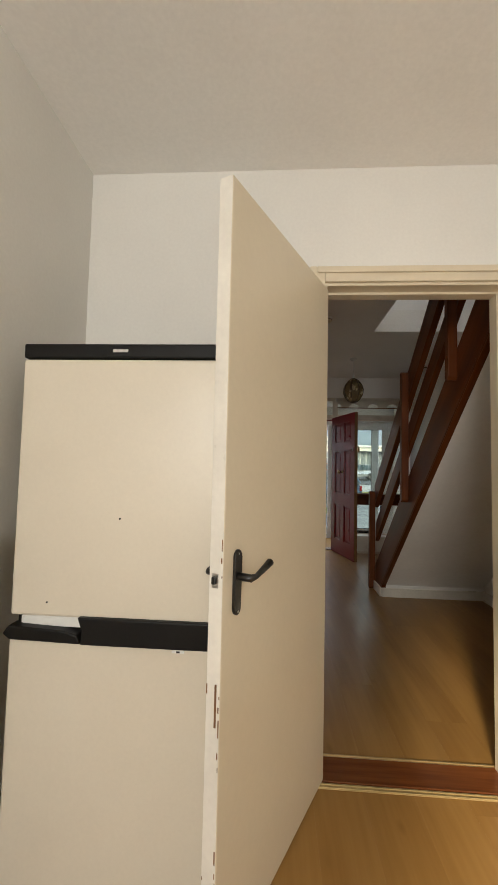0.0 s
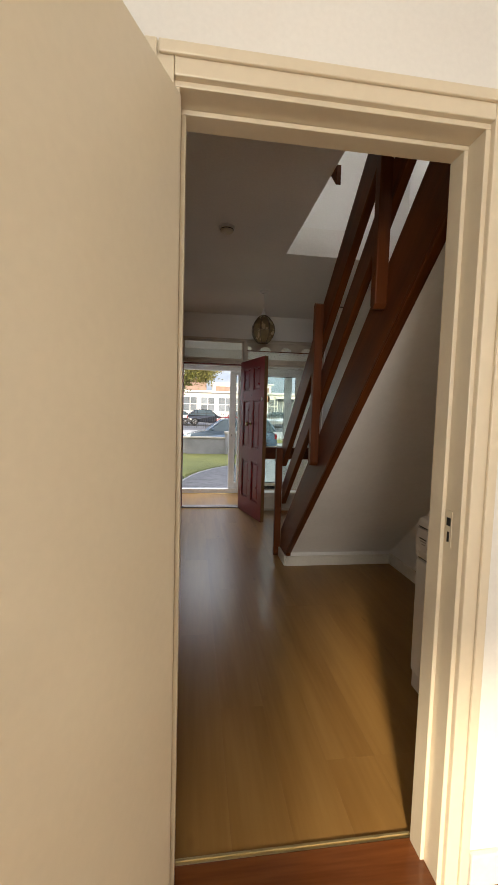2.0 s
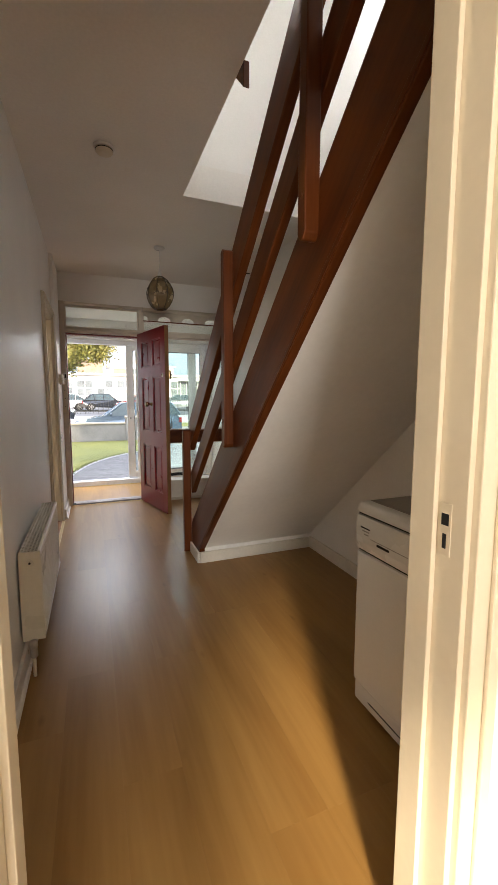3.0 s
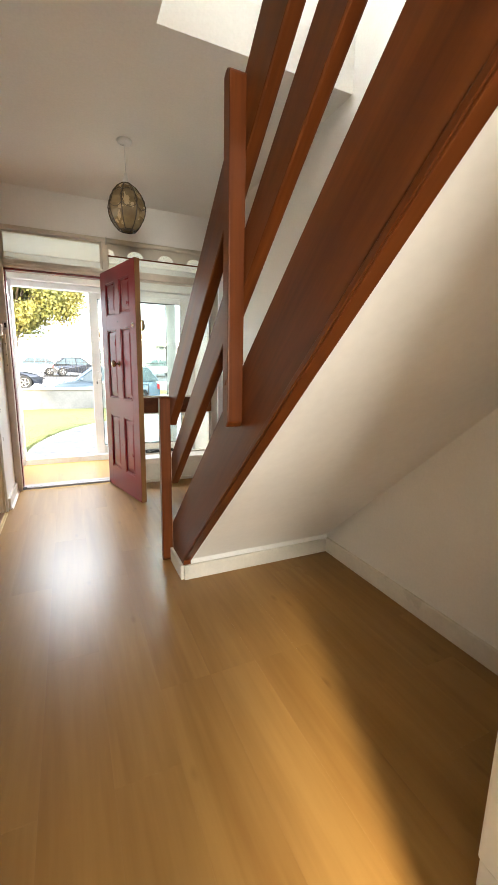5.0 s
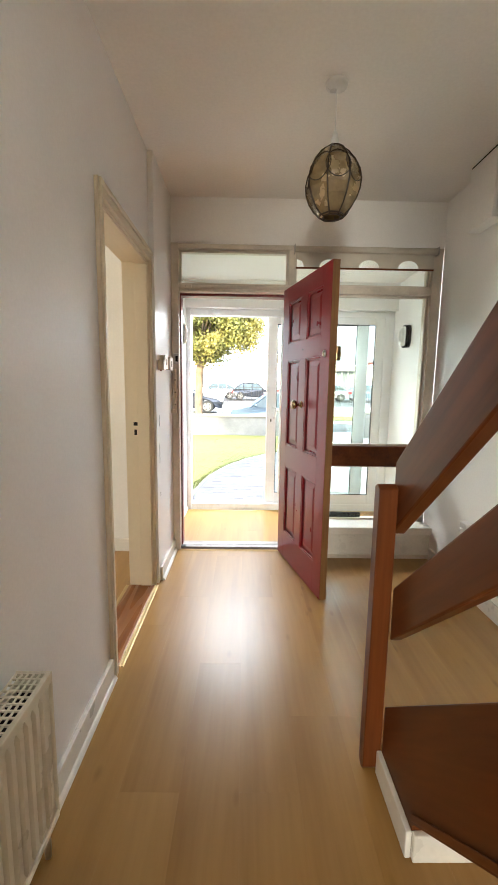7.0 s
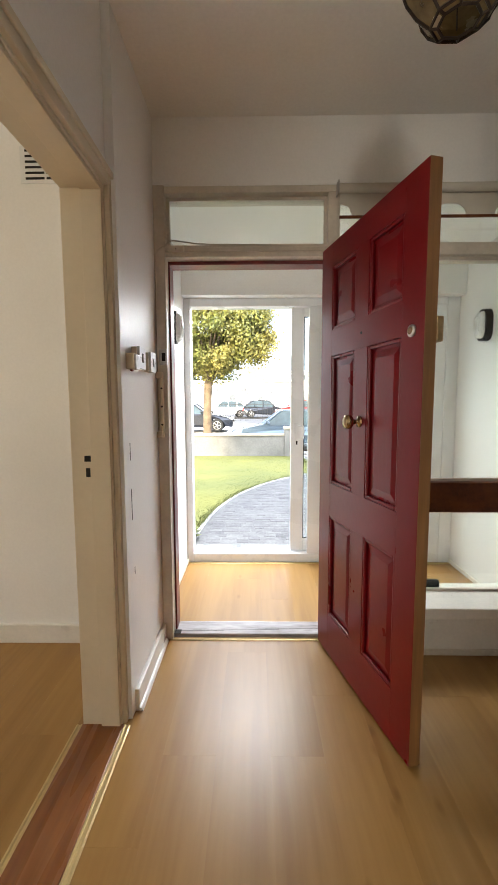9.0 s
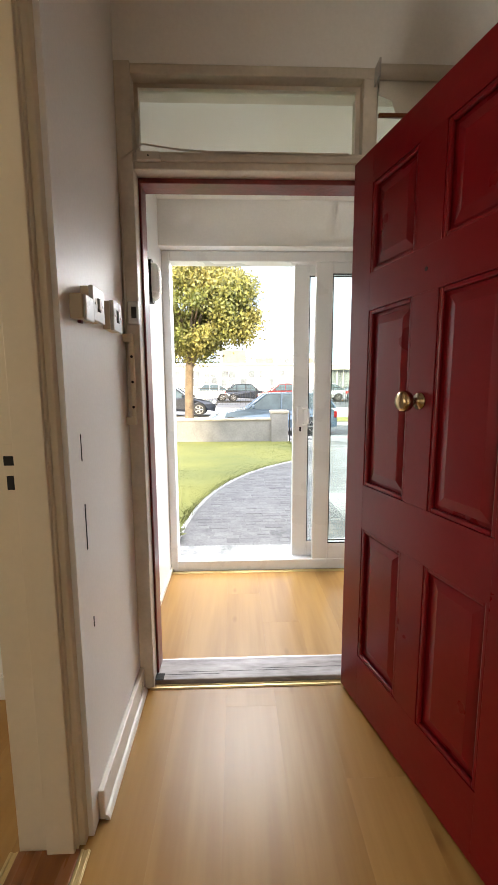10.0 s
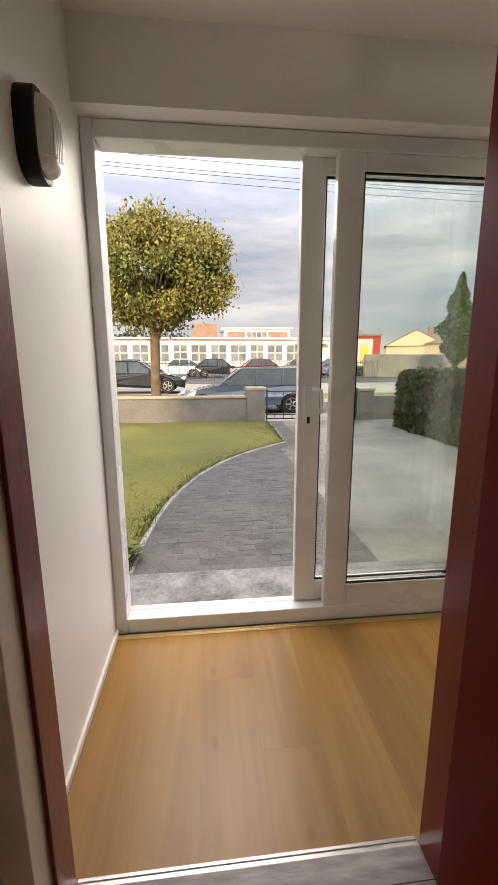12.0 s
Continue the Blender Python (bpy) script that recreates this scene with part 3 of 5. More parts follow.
skirting("baseboard", KB + 0.09, RW, KY0 - 0.018, KY0)

# ---- front screen: frame of the front door and side light ----
scr = thing("front_screen", (0, 0, 0), "cream-brown painted timber front screen with door opening and side light", "door frame", kind="structure")
F0, F1 = SY0 + 0.004, SY1 - 0.05
part("post", one(LWF + 0.0005, -0.145, F0 - 0.014, F1, 0, 2.30, 0.003), M_FRAME, scr)
part("post", one(0.650, 0.70, F0, F1, 2.0205, 2.30, 0.004), M_FRAME, scr)
part("post", one(0.688, 0.70, F0, F1, 0.0, 2.02, 0.003), M_FRAME, scr)
part("door_stop", one(0.680, 0.6875, F0 + 0.05, F1 - 0.002, 0.02, 1.9495, 0.002), M_RED, scr, "dark red paint on the door stop")
part("post", one(1.70, RW, F0, F1, 0.0, 2.30, 0.004), M_FRAME, scr)
part("head", one(LW, RW, F0 - 0.004, F1, 2.2665, 2.299, 0.004), M_FRAME, scr)
part("transom", one(-0.1455, 0.6875, F0 - 0.006, F1, 1.968, 2.025, 0.004), M_FRAME, scr)
part("transom_bead", one(-0.1455, 0.6875, F0 - 0.016, F0 - 0.005, 1.99, 2.01, 0.003), M_FRAME, scr)
part("door_stop", one(-0.145, 0.6875, F0 + 0.05, F1 - 0.002, 1.950, 1.9675, 0.002), M_REDWORN, scr, "chipped dark red paint on the door stop")
part("door_stop", one(-0.1445, -0.136, F0 + 0.05, F1 - 0.002, 0.02, 1.9615, 0.002), M_REDWORN, scr, "chipped dark red paint on the door stop")
part("transom", one(0.7, 1.70, F0, F1, 1.972, 2.03, 0.004), M_FRAME, scr)
part("mid_rail", one(0.7, 1.70, F0 - 0.004, F1, 0.692, 0.848, 0.005), M_STAIR, scr, "dark stained wooden mid rail")
part("window_board", one(0.7, 1.775, F0 - 0.152, F1, 0.192, 0.25, 0.006), M_SKIRT, scr, "white gloss window board")
part("apron", one(0.7, 1.775, F0 - 0.125, F1 - 0.02, 0.0, 0.1915, 0.004), M_SKIRT, scr, "white boxed panel under the window board")
part("apron_foot", one(0.7, 1.775, F0 - 0.14, F0 - 0.1255, 0.0, 0.03, 0.004), M_FRAME, scr)
for x0, x1, z0, z1 in ((-0.145, 0.650, 2.025, 2.266), (0.70, 1.70, 2.03, 2.266), (0.70, 1.70, 0.848, 1.972), (0.70, 1.70, 0.25, 0.692)):
    g = part("pane", one(x0, x1, F0 + 0.055, F0 + 0.061, z0, z1), M_GLASS, scr, "clear glass pane")
    g.visible_shadow = False
    bm = boxes((x0, x0 + 0.014, F0 + 0.038, F0 + 0.054, z0, z1), (x1 - 0.014, x1, F0 + 0.038, F0 + 0.054, z0, z1), (x0 + 0.014, x1 - 0.014, F0 + 0.038, F0 + 0.054, z0, z0 + 0.014), (x0 + 0.014, x1 - 0.014, F0 + 0.038, F0 + 0.054, z1 - 0.014, z1))
    part("glazing_bead", bm, M_FRAME, scr)

# wires and a door contact on the frame
bm = bmesh.new()
tube(bm, [(-0.192, 5.937, 1.2), (-0.192, 5.937, 1.96), (-0.18, 5.938, 2.0), (-0.11, 5.942, 2.045), (0.0, 5.944, 2.03), (0.12, 5.942, 2.022), (0.6, 5.942, 2.021)], 0.003, 6)
single("door_wire", bm, M_FRAME, "thin cream cable clipped over the door frame", "cable")
dc = thing("door_contact", (-0.09, 5.945, 2.0), "small cream door contact box on the transom", "door sensor")
part("case", one(-0.04, 0.04, -0.02, 0.0, -0.012, 0.014, 0.003), M_FRAME, dc)
part("screw", lathe(bmesh.new(), [(0.003, -0.0215), (0.003, -0.019)], 8, axis="y"), M_DARK, dc)

# ---- sliding porch door ----
pd = thing("porch_door_frame", (0, 0, 0), "white plastic frame of the porch sliding door", "door frame", kind="structure")
part("jamb", one(PL, -0.196, PY - 0.05, PY + 0.06, 0.0, 2.045, 0.005), M_PVC, pd)
part("jamb", one(1.735, PR, PY - 0.05, PY + 0.06, 0.0, 2.045, 0.005), M_PVC, pd)
part("head", one(-0.1965, 1.7355, PY - 0.05, PY + 0.06, 1.985, 2.0445, 0.005), M_PVC, pd)
part("sill", one(-0.1965, 1.7355, PY - 0.05, PY + 0.06, 0.0, 0.07, 0.005), M_PVC, pd)
part("track", one(-0.196, 0.575, PY + 0.018, PY + 0.026, 0.0605, 0.072, 0.001), M_STEEL, pd)


def sash(name, x0, x1, y0, y1, z0, z1, w, label, foot=0.075, right=0.09):
    ob = thing(name, (0, 0, 0), label, "sliding door", kind="structure")
    part("stile", one(x0, x0 + w, y0, y1, z0, z1, 0.004), M_PVC, ob)
    part("stile", one(x1 - right, x1, y0, y1, z0, z1, 0.004), M_PVC, ob)
    part("rail", one(x0 + w, x1 - right, y0 + 0.001, y1 - 0.001, z1 - 0.065, z1, 0.004), M_PVC, ob)
    part("rail", one(x0 + w, x1 - right, y0 + 0.001, y1 - 0.001, z0, z0 + foot, 0.004), M_PVC, ob)
    mid = (y0 + y1) / 2
    g = part("pane", one(x0 + w, x1 - right, mid - 0.003, mid + 0.003, z0 + foot, z1 - 0.065), M_GLASS, ob, "clear glass pane")
    g.visible_shadow = False
    part("gasket", boxes((x0 + w, x0 + w + 0.006, y0 + 0.006, mid - 0.004, z0 + foot, z1 - 0.065), (x1 - right - 0.006, x1 - right, y0 + 0.006, mid - 0.004, z0 + foot, z1 - 0.065), (x0 + w + 0.006, x1 - right - 0.006, y0 + 0.006, mid - 0.004, z0 + foot, z0 + foot + 0.006), (x0 + w + 0.006, x1 - right - 0.006, y0 + 0.006, mid - 0.004, z1 - 0.071, z1 - 0.065)), M_BLACKPL, ob)
    return ob


slide = sash("sliding_leaf", 0.575, 1.60, PY + 0.008, PY + 0.05, 0.075, 1.985, 0.098, "white plastic sliding glass leaf slid open", 0.10, 0.12)
sash("fixed_leaf", 0.705, 1.735, PY - 0.044, PY - 0.002, 0.0605, 1.9845, 0.105, "white plastic fixed glass leaf", 0.115, 0.085)
hd = part("handle_plate", one(0.60, 0.642, PY - 0.004, PY + 0.008, 0.93, 1.10, 0.004), M_PVC, slide)
part("keyhole", one(0.615, 0.627, PY - 0.006, PY - 0.003, 0.935, 0.965, 0.002), M_DARK, slide)
bm = bmesh.new()
tube(bm, [(0.635, PY + 0.004, 1.085), (0.652, PY - 0.022, 1.085), (0.668, PY - 0.028, 1.08), (0.672, PY - 0.028, 1.04), (0.668, PY - 0.028, 0.985), (0.652, PY - 0.022, 0.98), (0.635, PY + 0.004, 0.98)], 0.007, 8)
part("pull_handle", bm, M_PVC, slide, "white plastic pull handle", True)


# ---- stairs ----
SLOPE = 0.905
def z_low(y): return 0.887 + SLOPE * (3 - y)
def z_top(y): return 1.245 + SLOPE * (3 - y)


st = thing("staircase", (0, 0, 0), "dark red-brown stained timber staircase with closed string", "staircase")
SX0, SX1 = 0.82, 0.86
bm = bmesh.new()
prism(bm, [(4.104, 0.0), (4.104, z_top(4.104)), (KY1 + 0.02, z_top(KY1 + 0.02)), (KY1 + 0.02, z_low(KY1 + 0.02)), (3.862, z_low(3.862)), (3.862, 0.0)], "x", SX0, SX1, 0.004)
part("string_board", bm, M_STRING, st, "wide stained string board")
bm = bmesh.new()
prism(bm, [(3.862, z_low(3.862) + 0.004), (KY1 + 0.02, z_low(KY1 + 0.02) + 0.004), (KY1 + 0.02, z_low(KY1 + 0.02) + 0.028), (3.862, z_low(3.862) + 0.028)], "x", SX0 - 0.005, SX0 - 0.0005, 0.002)
part("string_bead", bm, M_STRING, st)
bm = bmesh.new()
prism(bm, [(4.104, 0.0), (4.104, z_top(4.104)), (KY1 + 0.02, z_top(KY1 + 0.02)), (KY1 + 0.02, z_low(KY1 + 0.02) + 0.08), (3.95, z_low(3.95) + 0.08), (3.95, 0.0)], "x", RW - 0.03, RW - 0.002, 0.003)
part("wall_string", bm, M_STAIR, st)
GO, RISE, Y0 = 0.221, 0.2, 4.08
for i in range(11):
    y = Y0 - i * GO
    part("riser", one(SX1, RW - 0.03, y - 0.018, y, i * RISE, (i + 1) * RISE - 0.03), M_TREADS, st)
    part("tread", one(SX1, RW - 0.03, y - GO - 0.018, y + 0.022, (i + 1) * RISE - 0.03, (i + 1) * RISE, 0.005), M_TREADS, st)


def post(name, y0, y1, z0, z1, x0=0.764, x1=0.819):
    bm = bmesh.new()
    prism(bm, [(y0, z0 + 0.02), (y0 + 0.015, z0), (y1 - 0.015, z0), (y1, z0 + 0.02), (y1, z1 - 0.012), (y1 - 0.02, z1), (y0 + 0.02, z1), (y0, z1 - 0.012)], "x", x0, x1, 0.005)
    return part(name, bm, M_STAIRZ, st)


post("newel_post", 4.105, 4.153, 0.0, 0.995, 0.76)
post("baluster_post", 3.065, 3.115, 0.972, 2.012)
post("baluster_post", 2.21, 2.26, 1.758, 2.94)


def rail(name, z_a, z_b, y_a, y_b, x0, x1):
    bm = bmesh.new()
    prism(bm, [(y_a, z_a + SLOPE * (3 - y_a)), (y_b, z_a + SLOPE * (3 - y_b)), (y_b, z_b + SLOPE * (3 - y_b)), (y_a, z_b + SLOPE * (3 - y_a))], "x", x0, x1, 0.006)
    return part(name, bm, M_STRING, st)


rail("handrail", 1.865, 2.10, 4.15, 1.9, 0.82, 0.865)
rail("guard_rail", 1.483, 1.663, 4.104, 1.9, 0.82, 0.86)
for y, z in ((3.09, 1.12), (2.235, 1.9)):
    part("screw_cap", lathe(bmesh.new(), [(0.009, 0.761), (0.011, 0.765)], 12, (0, y, z), "x"), M_STAIRZ, st)

bm = bmesh.new()
prism(bm, [(3.862, 0.0), (3.862, z_low(3.862) + 0.004), (KY1, z_low(KY1) + 0.004), (KY1, z_low(KY1) + 0.02), (3.885, z_low(3.885) + 0.03), (3.885, 0.0)], "x", SX1, RW - 0.0005)
structure("stair_soffit", bm, M_SOFFIT, "white painted sloping underside of the stairs", "soffit")
bm = bmesh.new()
prism(bm, [(2.70, 2.52), (2.80, 2.625), (2.70, 2.625)], "x", 0.737, 0.765, 0.003)
part("newel_drop", bm, M_STAIRZ, st)

# ---- kitchen: open door ----
HX, HY = KA + 0.004, KY0 - 0.006
FX, FY = -0.353, 0.82
ang = math.degrees(math.atan2(FY - HY, FX - HX))
kd = thing("kitchen_door", (HX, HY, 0.008), "plain cream flush door standing open, chipped edge", "door", turn=ang)
LEN = 0.76
part("leaf", one(0.0, LEN, -0.04, 0.0, 0.0, 1.972, 0.003), M_GLOSS, kd)
part("edge_lip", one(LEN - 0.0005, LEN + 0.002, -0.039, -0.001, 0.0, 1.97, 0.001), M_SKIRT, kd, "white painted chipped door edge")
rnd = random.Random(5)
for k in range(16):
    z = rnd.uniform(0.05, 1.05)
    h = rnd.choice((0.006, 0.01, 0.02, 0.035)) * rnd.uniform(0.6, 1.3)
    u = rnd.choice((-0.001, -0.002, -0.036))
    part("paint_chip", one(LEN + 0.0015, LEN + 0.0028, u - rnd.uniform(0.0012, 0.0035), u, z, z + h), M_EDGEWOOD, kd)
part("paint_chip", one(LEN + 0.0015, LEN + 0.0030, -0.015, -0.009, 0.60, 0.70, 0.001), M_EDGEWOOD, kd)
part("latch_plate", one(LEN + 0.0015, LEN + 0.0032, -0.03, -0.012, 0.925, 0.96, 0.0006), M_STEEL, kd, "small steel latch plate")
part("latch", one(LEN + 0.003, LEN + 0.012, -0.027, -0.016, 0.935, 0.953, 0.002), M_BLACK, kd)
for side, y0 in ((1, 0.0), (-1, -0.04)):
    bm = bmesh.new()
    prof = [(0.017 * math.cos(a), 0.929 + (0.062 if math.sin(a) > 0 else -0.062) + 0.02 * math.sin(a)) for a in (2 * math.pi * k / 24 for k in range(24))]
    prism(bm, [(LEN - 0.06 + u, v) for u, v in prof], "y", y0, y0 + side * 0.008, 0.002)
    hp = part("handle_plate", bm, M_BLACK, kd, "black iron lever handle plate")
    bm = bmesh.new()
    tube(bm, [(LEN - 0.06, y0 + side * 0.006, 0.944), (LEN - 0.06, y0 + side * 0.045, 0.944), (LEN - 0.075, y0 + side * 0.05, 0.946), (LEN - 0.115, y0 + side * 0.05, 0.956), (LEN - 0.155, y0 + side * 0.049, 0.966)], [0.010, 0.010, 0.007, 0.0085, 0.0105], 10)
    part("lever", bm, M_BLACK, kd, "black iron lever", True)
    for v in (0.856, 1.0):
        part("screw", one(LEN - 0.0625, LEN - 0.0575, min(y0 + side * 0.0075, y0 + side * 0.0092), max(y0 + side * 0.0075, y0 + side * 0.0092), v - 0.0025, v + 0.0025, 0.0006), M_STEEL, hp)

# ---- kitchen: fridge freezer ----
fr = thing("fridge_freezer", (-0.685, 0.95, 0), "ivory fridge freezer with black trim and broken handle", "fridge")
W = 0.286
part("body", one(-W, W, 0.05, 0.545, 0.03, 1.555, 0.006), M_FRIDGE, fr)
part("top_trim", one(-W - 0.002, W + 0.002, 0.0, 0.5, 1.533, 1.576, 0.006), M_BLACKPL, fr, "black plastic top trim")
part("badge", one(-0.02, 0.025, -0.002, 0.001, 1.55, 1.559, 0.001), M_STEEL, fr)
part("upper_door", one(-W, W, 0.0, 0.052, 0.797, 1.53, 0.008), M_FRIDGE, fr)
part("lower_door", one(-W, W, 0.0, 0.052, 0.06, 0.732, 0.008), M_FRIDGE, fr)
part("gap", one(-W + 0.01, W - 0.01, 0.025, 0.06, 0.731, 0.798), M_BLACKPL, fr)
bm = bmesh.new()
prism(bm, [(-0.075, 0.73), (W, 0.73), (W, 0.803), (-0.085, 0.803), (-0.065, 0.769)], "y", -0.014, 0.03, 0.004)
part("handle_strip", bm, M_BLACKPL, fr, "black plastic handle strip")
bm = bmesh.new()
prism(bm, [(-W - 0.006, 0.754), (-W + 0.015, 0.739), (-0.07, 0.735), (-0.08, 0.759), (-0.12, 0.769), (-W + 0.01, 0.777)], "y", -0.022, 0.02, 0.004)
part("handle_strip", bm, M_BLACKPL, fr, "cracked end of the black handle strip")
part("handle_back", one(-W + 0.03, -0.08, 0.006, 0.03, 0.769, 0.797, 0.003), M_SWITCH, fr, "exposed white plastic behind the broken handle")
for x, z in ((-0.18, 0.837), (0.02, 1.075)):
    part("dimple", lathe(bmesh.new(), [(0.003, -0.001), (0.003, 0.002)], 8, (x, 0, z), "y"), M_DARK, fr)
part("screw_plug", one(0.18, 0.215, -0.002, 0.002, 0.717, 0.724, 0.001), M_SWITCH, fr)
part("screw_plug", one(0.193, 0.203, -0.003, 0.0, 0.718, 0.723, 0.001), M_DARK, fr)
for x in (-W + 0.05, W - 0.05):
    part("foot", lathe(bmesh.new(), [(0.02, 0.0), (0.02, 0.03)], 10, (x, 0.1, 0)), M_BLACKPL, fr)
    part("foot", lathe(bmesh.new(), [(0.02, 0.0), (0.02, 0.03)], 10, (x, 0.5, 0)), M_BLACKPL, fr)

# a low white unit standing against the kitchen wall beside the fridge
cu = thing("base_unit", (-1.07, 0.2, 0), "low white kitchen unit against the wall", "cabinet")
part("carcass", one(0.002, 0.055, 0.0, 0.72, 0.0, 1.02, 0.003), M_APPL, cu)

# kitchen window frame behind the walker
kw = thing("kitchen_window", (0, 0, 0), "white plastic kitchen window", "window", kind="structure")
part("window_frame", boxes((-1.0, -0.94, -2.3, -2.24, 1.0, 2.1), (0.04, 0.1, -2.3, -2.24, 1.0, 2.1), (-0.94, 0.04, -2.3, -2.24, 1.0, 1.06), (-0.94, 0.04, -2.3, -2.24, 2.04, 2.1)), M_PVC, kw)
for x0, x1 in ((-0.94, 0.04),):
    g = part("pane", one(x0, x1, -2.273, -2.267, 1.06, 2.04), M_GLASS, kw)
    g.visible_shadow = False

# ---- hall: appliance under the stairs ----
dw = thing("dishwasher", (1.065, 1.69, 0), "white dishwasher with a grey top, standing under the stairs", "dishwasher")
part("body", one(0.03, 0.58, 0.0, 0.59, 0.02, 0.80, 0.006), M_APPL, dw)
bm = bmesh.new()
prism(bm, [(0.58, 0.802), (0.58, 0.842), (0.022, 0.842), (0.008, 0.838), (-0.002, 0.826), (-0.006, 0.802)], "y", 0.0, 0.592, 0.004)
part("worktop", bm, M_APPL, dw, "white rounded top rim")
part("top_panel", one(0.045, 0.565, 0.015, 0.577, 0.841, 0.8445, 0.001), M_DWTOP, dw, "grey inset top surface")
part("top_gap", one(0.0, 0.03, 0.004, 0.586, 0.7965, 0.8015), M_DARK, dw)
bm = bmesh.new()
prism(bm, [(0.03, 0.655), (-0.004, 0.658), (-0.011, 0.69), (-0.011, 0.75), (-0.007, 0.794), (0.03, 0.796)], "y", 0.002, 0.588, 0.003)
part("control_panel", bm, M_APPL, dw, "white moulded control panel")
part("panel_gap", one(0.004, 0.03, 0.004, 0.586, 0.6495, 0.6545), M_DARK, dw)
part("door", one(-0.006, 0.03, 0.003, 0.587, 0.105, 0.649, 0.010), M_APPL, dw)
part("door_gap", one(0.006, 0.03, 0.004, 0.586, 0.1, 0.1045), M_DARK, dw)
part("kick_plate", one(0.004, 0.03, 0.004, 0.586, 0.02, 0.0995, 0.006), M_APPL, dw)
part("kick_grille", one(0.0035, 0.006, 0.10, 0.50, 0.05, 0.056), M_DARK, dw)
for k in range(3):
    part("dial_mark", one(-0.0118, -0.0105, 0.505 + k * 0.004, 0.560 - k * 0.010, 0.748 - k * 0.012, 0.753 - k * 0.012), M_DARK if k == 0 else M_GREYMARK, dw)
part("panel_line", one(-0.0116, -0.0108, 0.02, 0.50, 0.716, 0.7185), M_GREYMARK, dw)
part("pull_slot", one(-0.0122, -0.0105, 0.40, 0.465, 0.702, 0.711, 0.0005), M_DARK, dw)
for k in range(4):
    part("button", one(-0.0145, -0.0105, 0.08 + k * 0.045, 0.11 + k * 0.045, 0.735, 0.75, 0.0015), M_SWITCH, dw)
for x in (0.06, 0.54):
    for y in (0.05, 0.54):
        part("foot", lathe(bmesh.new(), [(0.018, 0.0), (0.018, 0.021)], 10, (x, y, 0)), M_BLACKPL, dw)

# ---- hall: radiator ----
RY0, RY1, RZ0, RZ1 = 2.945, 3.845, 0.155, 0.568
ra = thing("radiator", (0, 0, 0), "cream enamelled panel radiator with a top grille", "radiator")
bm = bmesh.new()
pitch = 0.0333
y = RY0 + 0.012
prof = [(RY0 + 0.004, 0.0)]
while y + pitch < RY1 - 0.01:
    prof += [(y, 0.0), (y + 0.006, 0.009), (y + pitch * 0.62, 0.009), (y + pitch * 0.62 + 0.006, 0.0)]
    y += pitch
prof += [(RY1 - 0.004, 0.0)]
xs = -0.142
top = [bm.verts.new((xs + d, yy, RZ1 - 0.045)) for yy, d in prof]
bot = [bm.verts.new((xs + d, yy, RZ0 + 0.03)) for yy, d in prof]
tt = [bm.verts.new((xs + 0.004, yy, RZ1 - 0.025)) for yy, d in prof]
bb = [bm.verts.new((xs + 0.004, yy, RZ0 + 0.012)) for yy, d in prof]
for i in range(len(prof) - 1):
    bm.faces.new((top[i], top[i + 1], bot[i + 1], bot[i]))
    bm.faces.new((tt[i], tt[i + 1], top[i + 1], top[i]))
    bm.faces.new((bot[i], bot[i + 1], bb[i + 1], bb[i]))
part("front_panel", bm, M_RAD, ra, "ribbed cream steel panel")
part("panel_back", one(-0.152, -0.1425, RY0 + 0.004, RY1 - 0.004, RZ0 + 0.01, RZ1 - 0.02, 0.002), M_RAD, ra)
part("back_panel", one(-0.222, -0.212, RY0 + 0.004, RY1 - 0.004, RZ0 + 0.01, RZ1 - 0.02, 0.002), M_RAD, ra)
part("top_lip", one(-0.148, -0.134, RY0, RY1, RZ1 - 0.026, RZ1, 0.003), M_RAD, ra)
part("bottom_lip", one(-0.148, -0.132, RY0, RY1, RZ0 - 0.004, RZ0 + 0.014, 0.003), M_RAD, ra)
part("side_panel", one(-0.224, -0.134, RY0 - 0.004, RY0 + 0.001, RZ0, RZ1, 0.002), M_RAD, ra)
part("side_panel", one(-0.224, -0.134, RY1 - 0.001, RY1 + 0.004, RZ0, RZ1, 0.002), M_RAD, ra)
part("convector_core", boxes(*[(-0.205, -0.155, RY0 + 0.02 + k * 0.016, RY0 + 0.0215 + k * 0.016, RZ0 + 0.03, RZ1 - 0.03) for k in range(54)]), M_DARK, ra)
bm = bmesh.new()
for k in range(6):
    x = -0.222 + k * 0.0148
    box(bm, x, x + 0.0045, RY0, RY1, RZ1 - 0.006, RZ1 - 0.002)
n = int((RY1 - RY0) / 0.0195)
for k in range(n + 1):
    yy = RY0 + k * (RY1 - RY0 - 0.005) / n
    box(bm, -0.222, -0.1435, yy, yy + 0.005, RZ1 - 0.0055, RZ1 - 0.0015)
part("top_grille", bm, M_RAD, ra, "cream slotted top grille")
part("air_vent", lathe(bmesh.new(), [(0.012, RY0 - 0.012), (0.014, RY0 - 0.003)], 14, (-0.178, 0, RZ1 - 0.05), "y"), M_RAD, ra)
part("air_vent_screw", lathe(bmesh.new(), [(0.005, RY0 - 0.015), (0.005, RY0 - 0.011)], 10, (-0.178, 0, RZ1 - 0.05), "y"), M_DARK, ra)
bm = bmesh.new()
tube(bm, [(-0.178, RY0 - 0.03, 0.0), (-0.178, RY0 - 0.03, 0.1)], 0.0075, 10)
part("pipe", bm, M_RAD, ra, "", True)
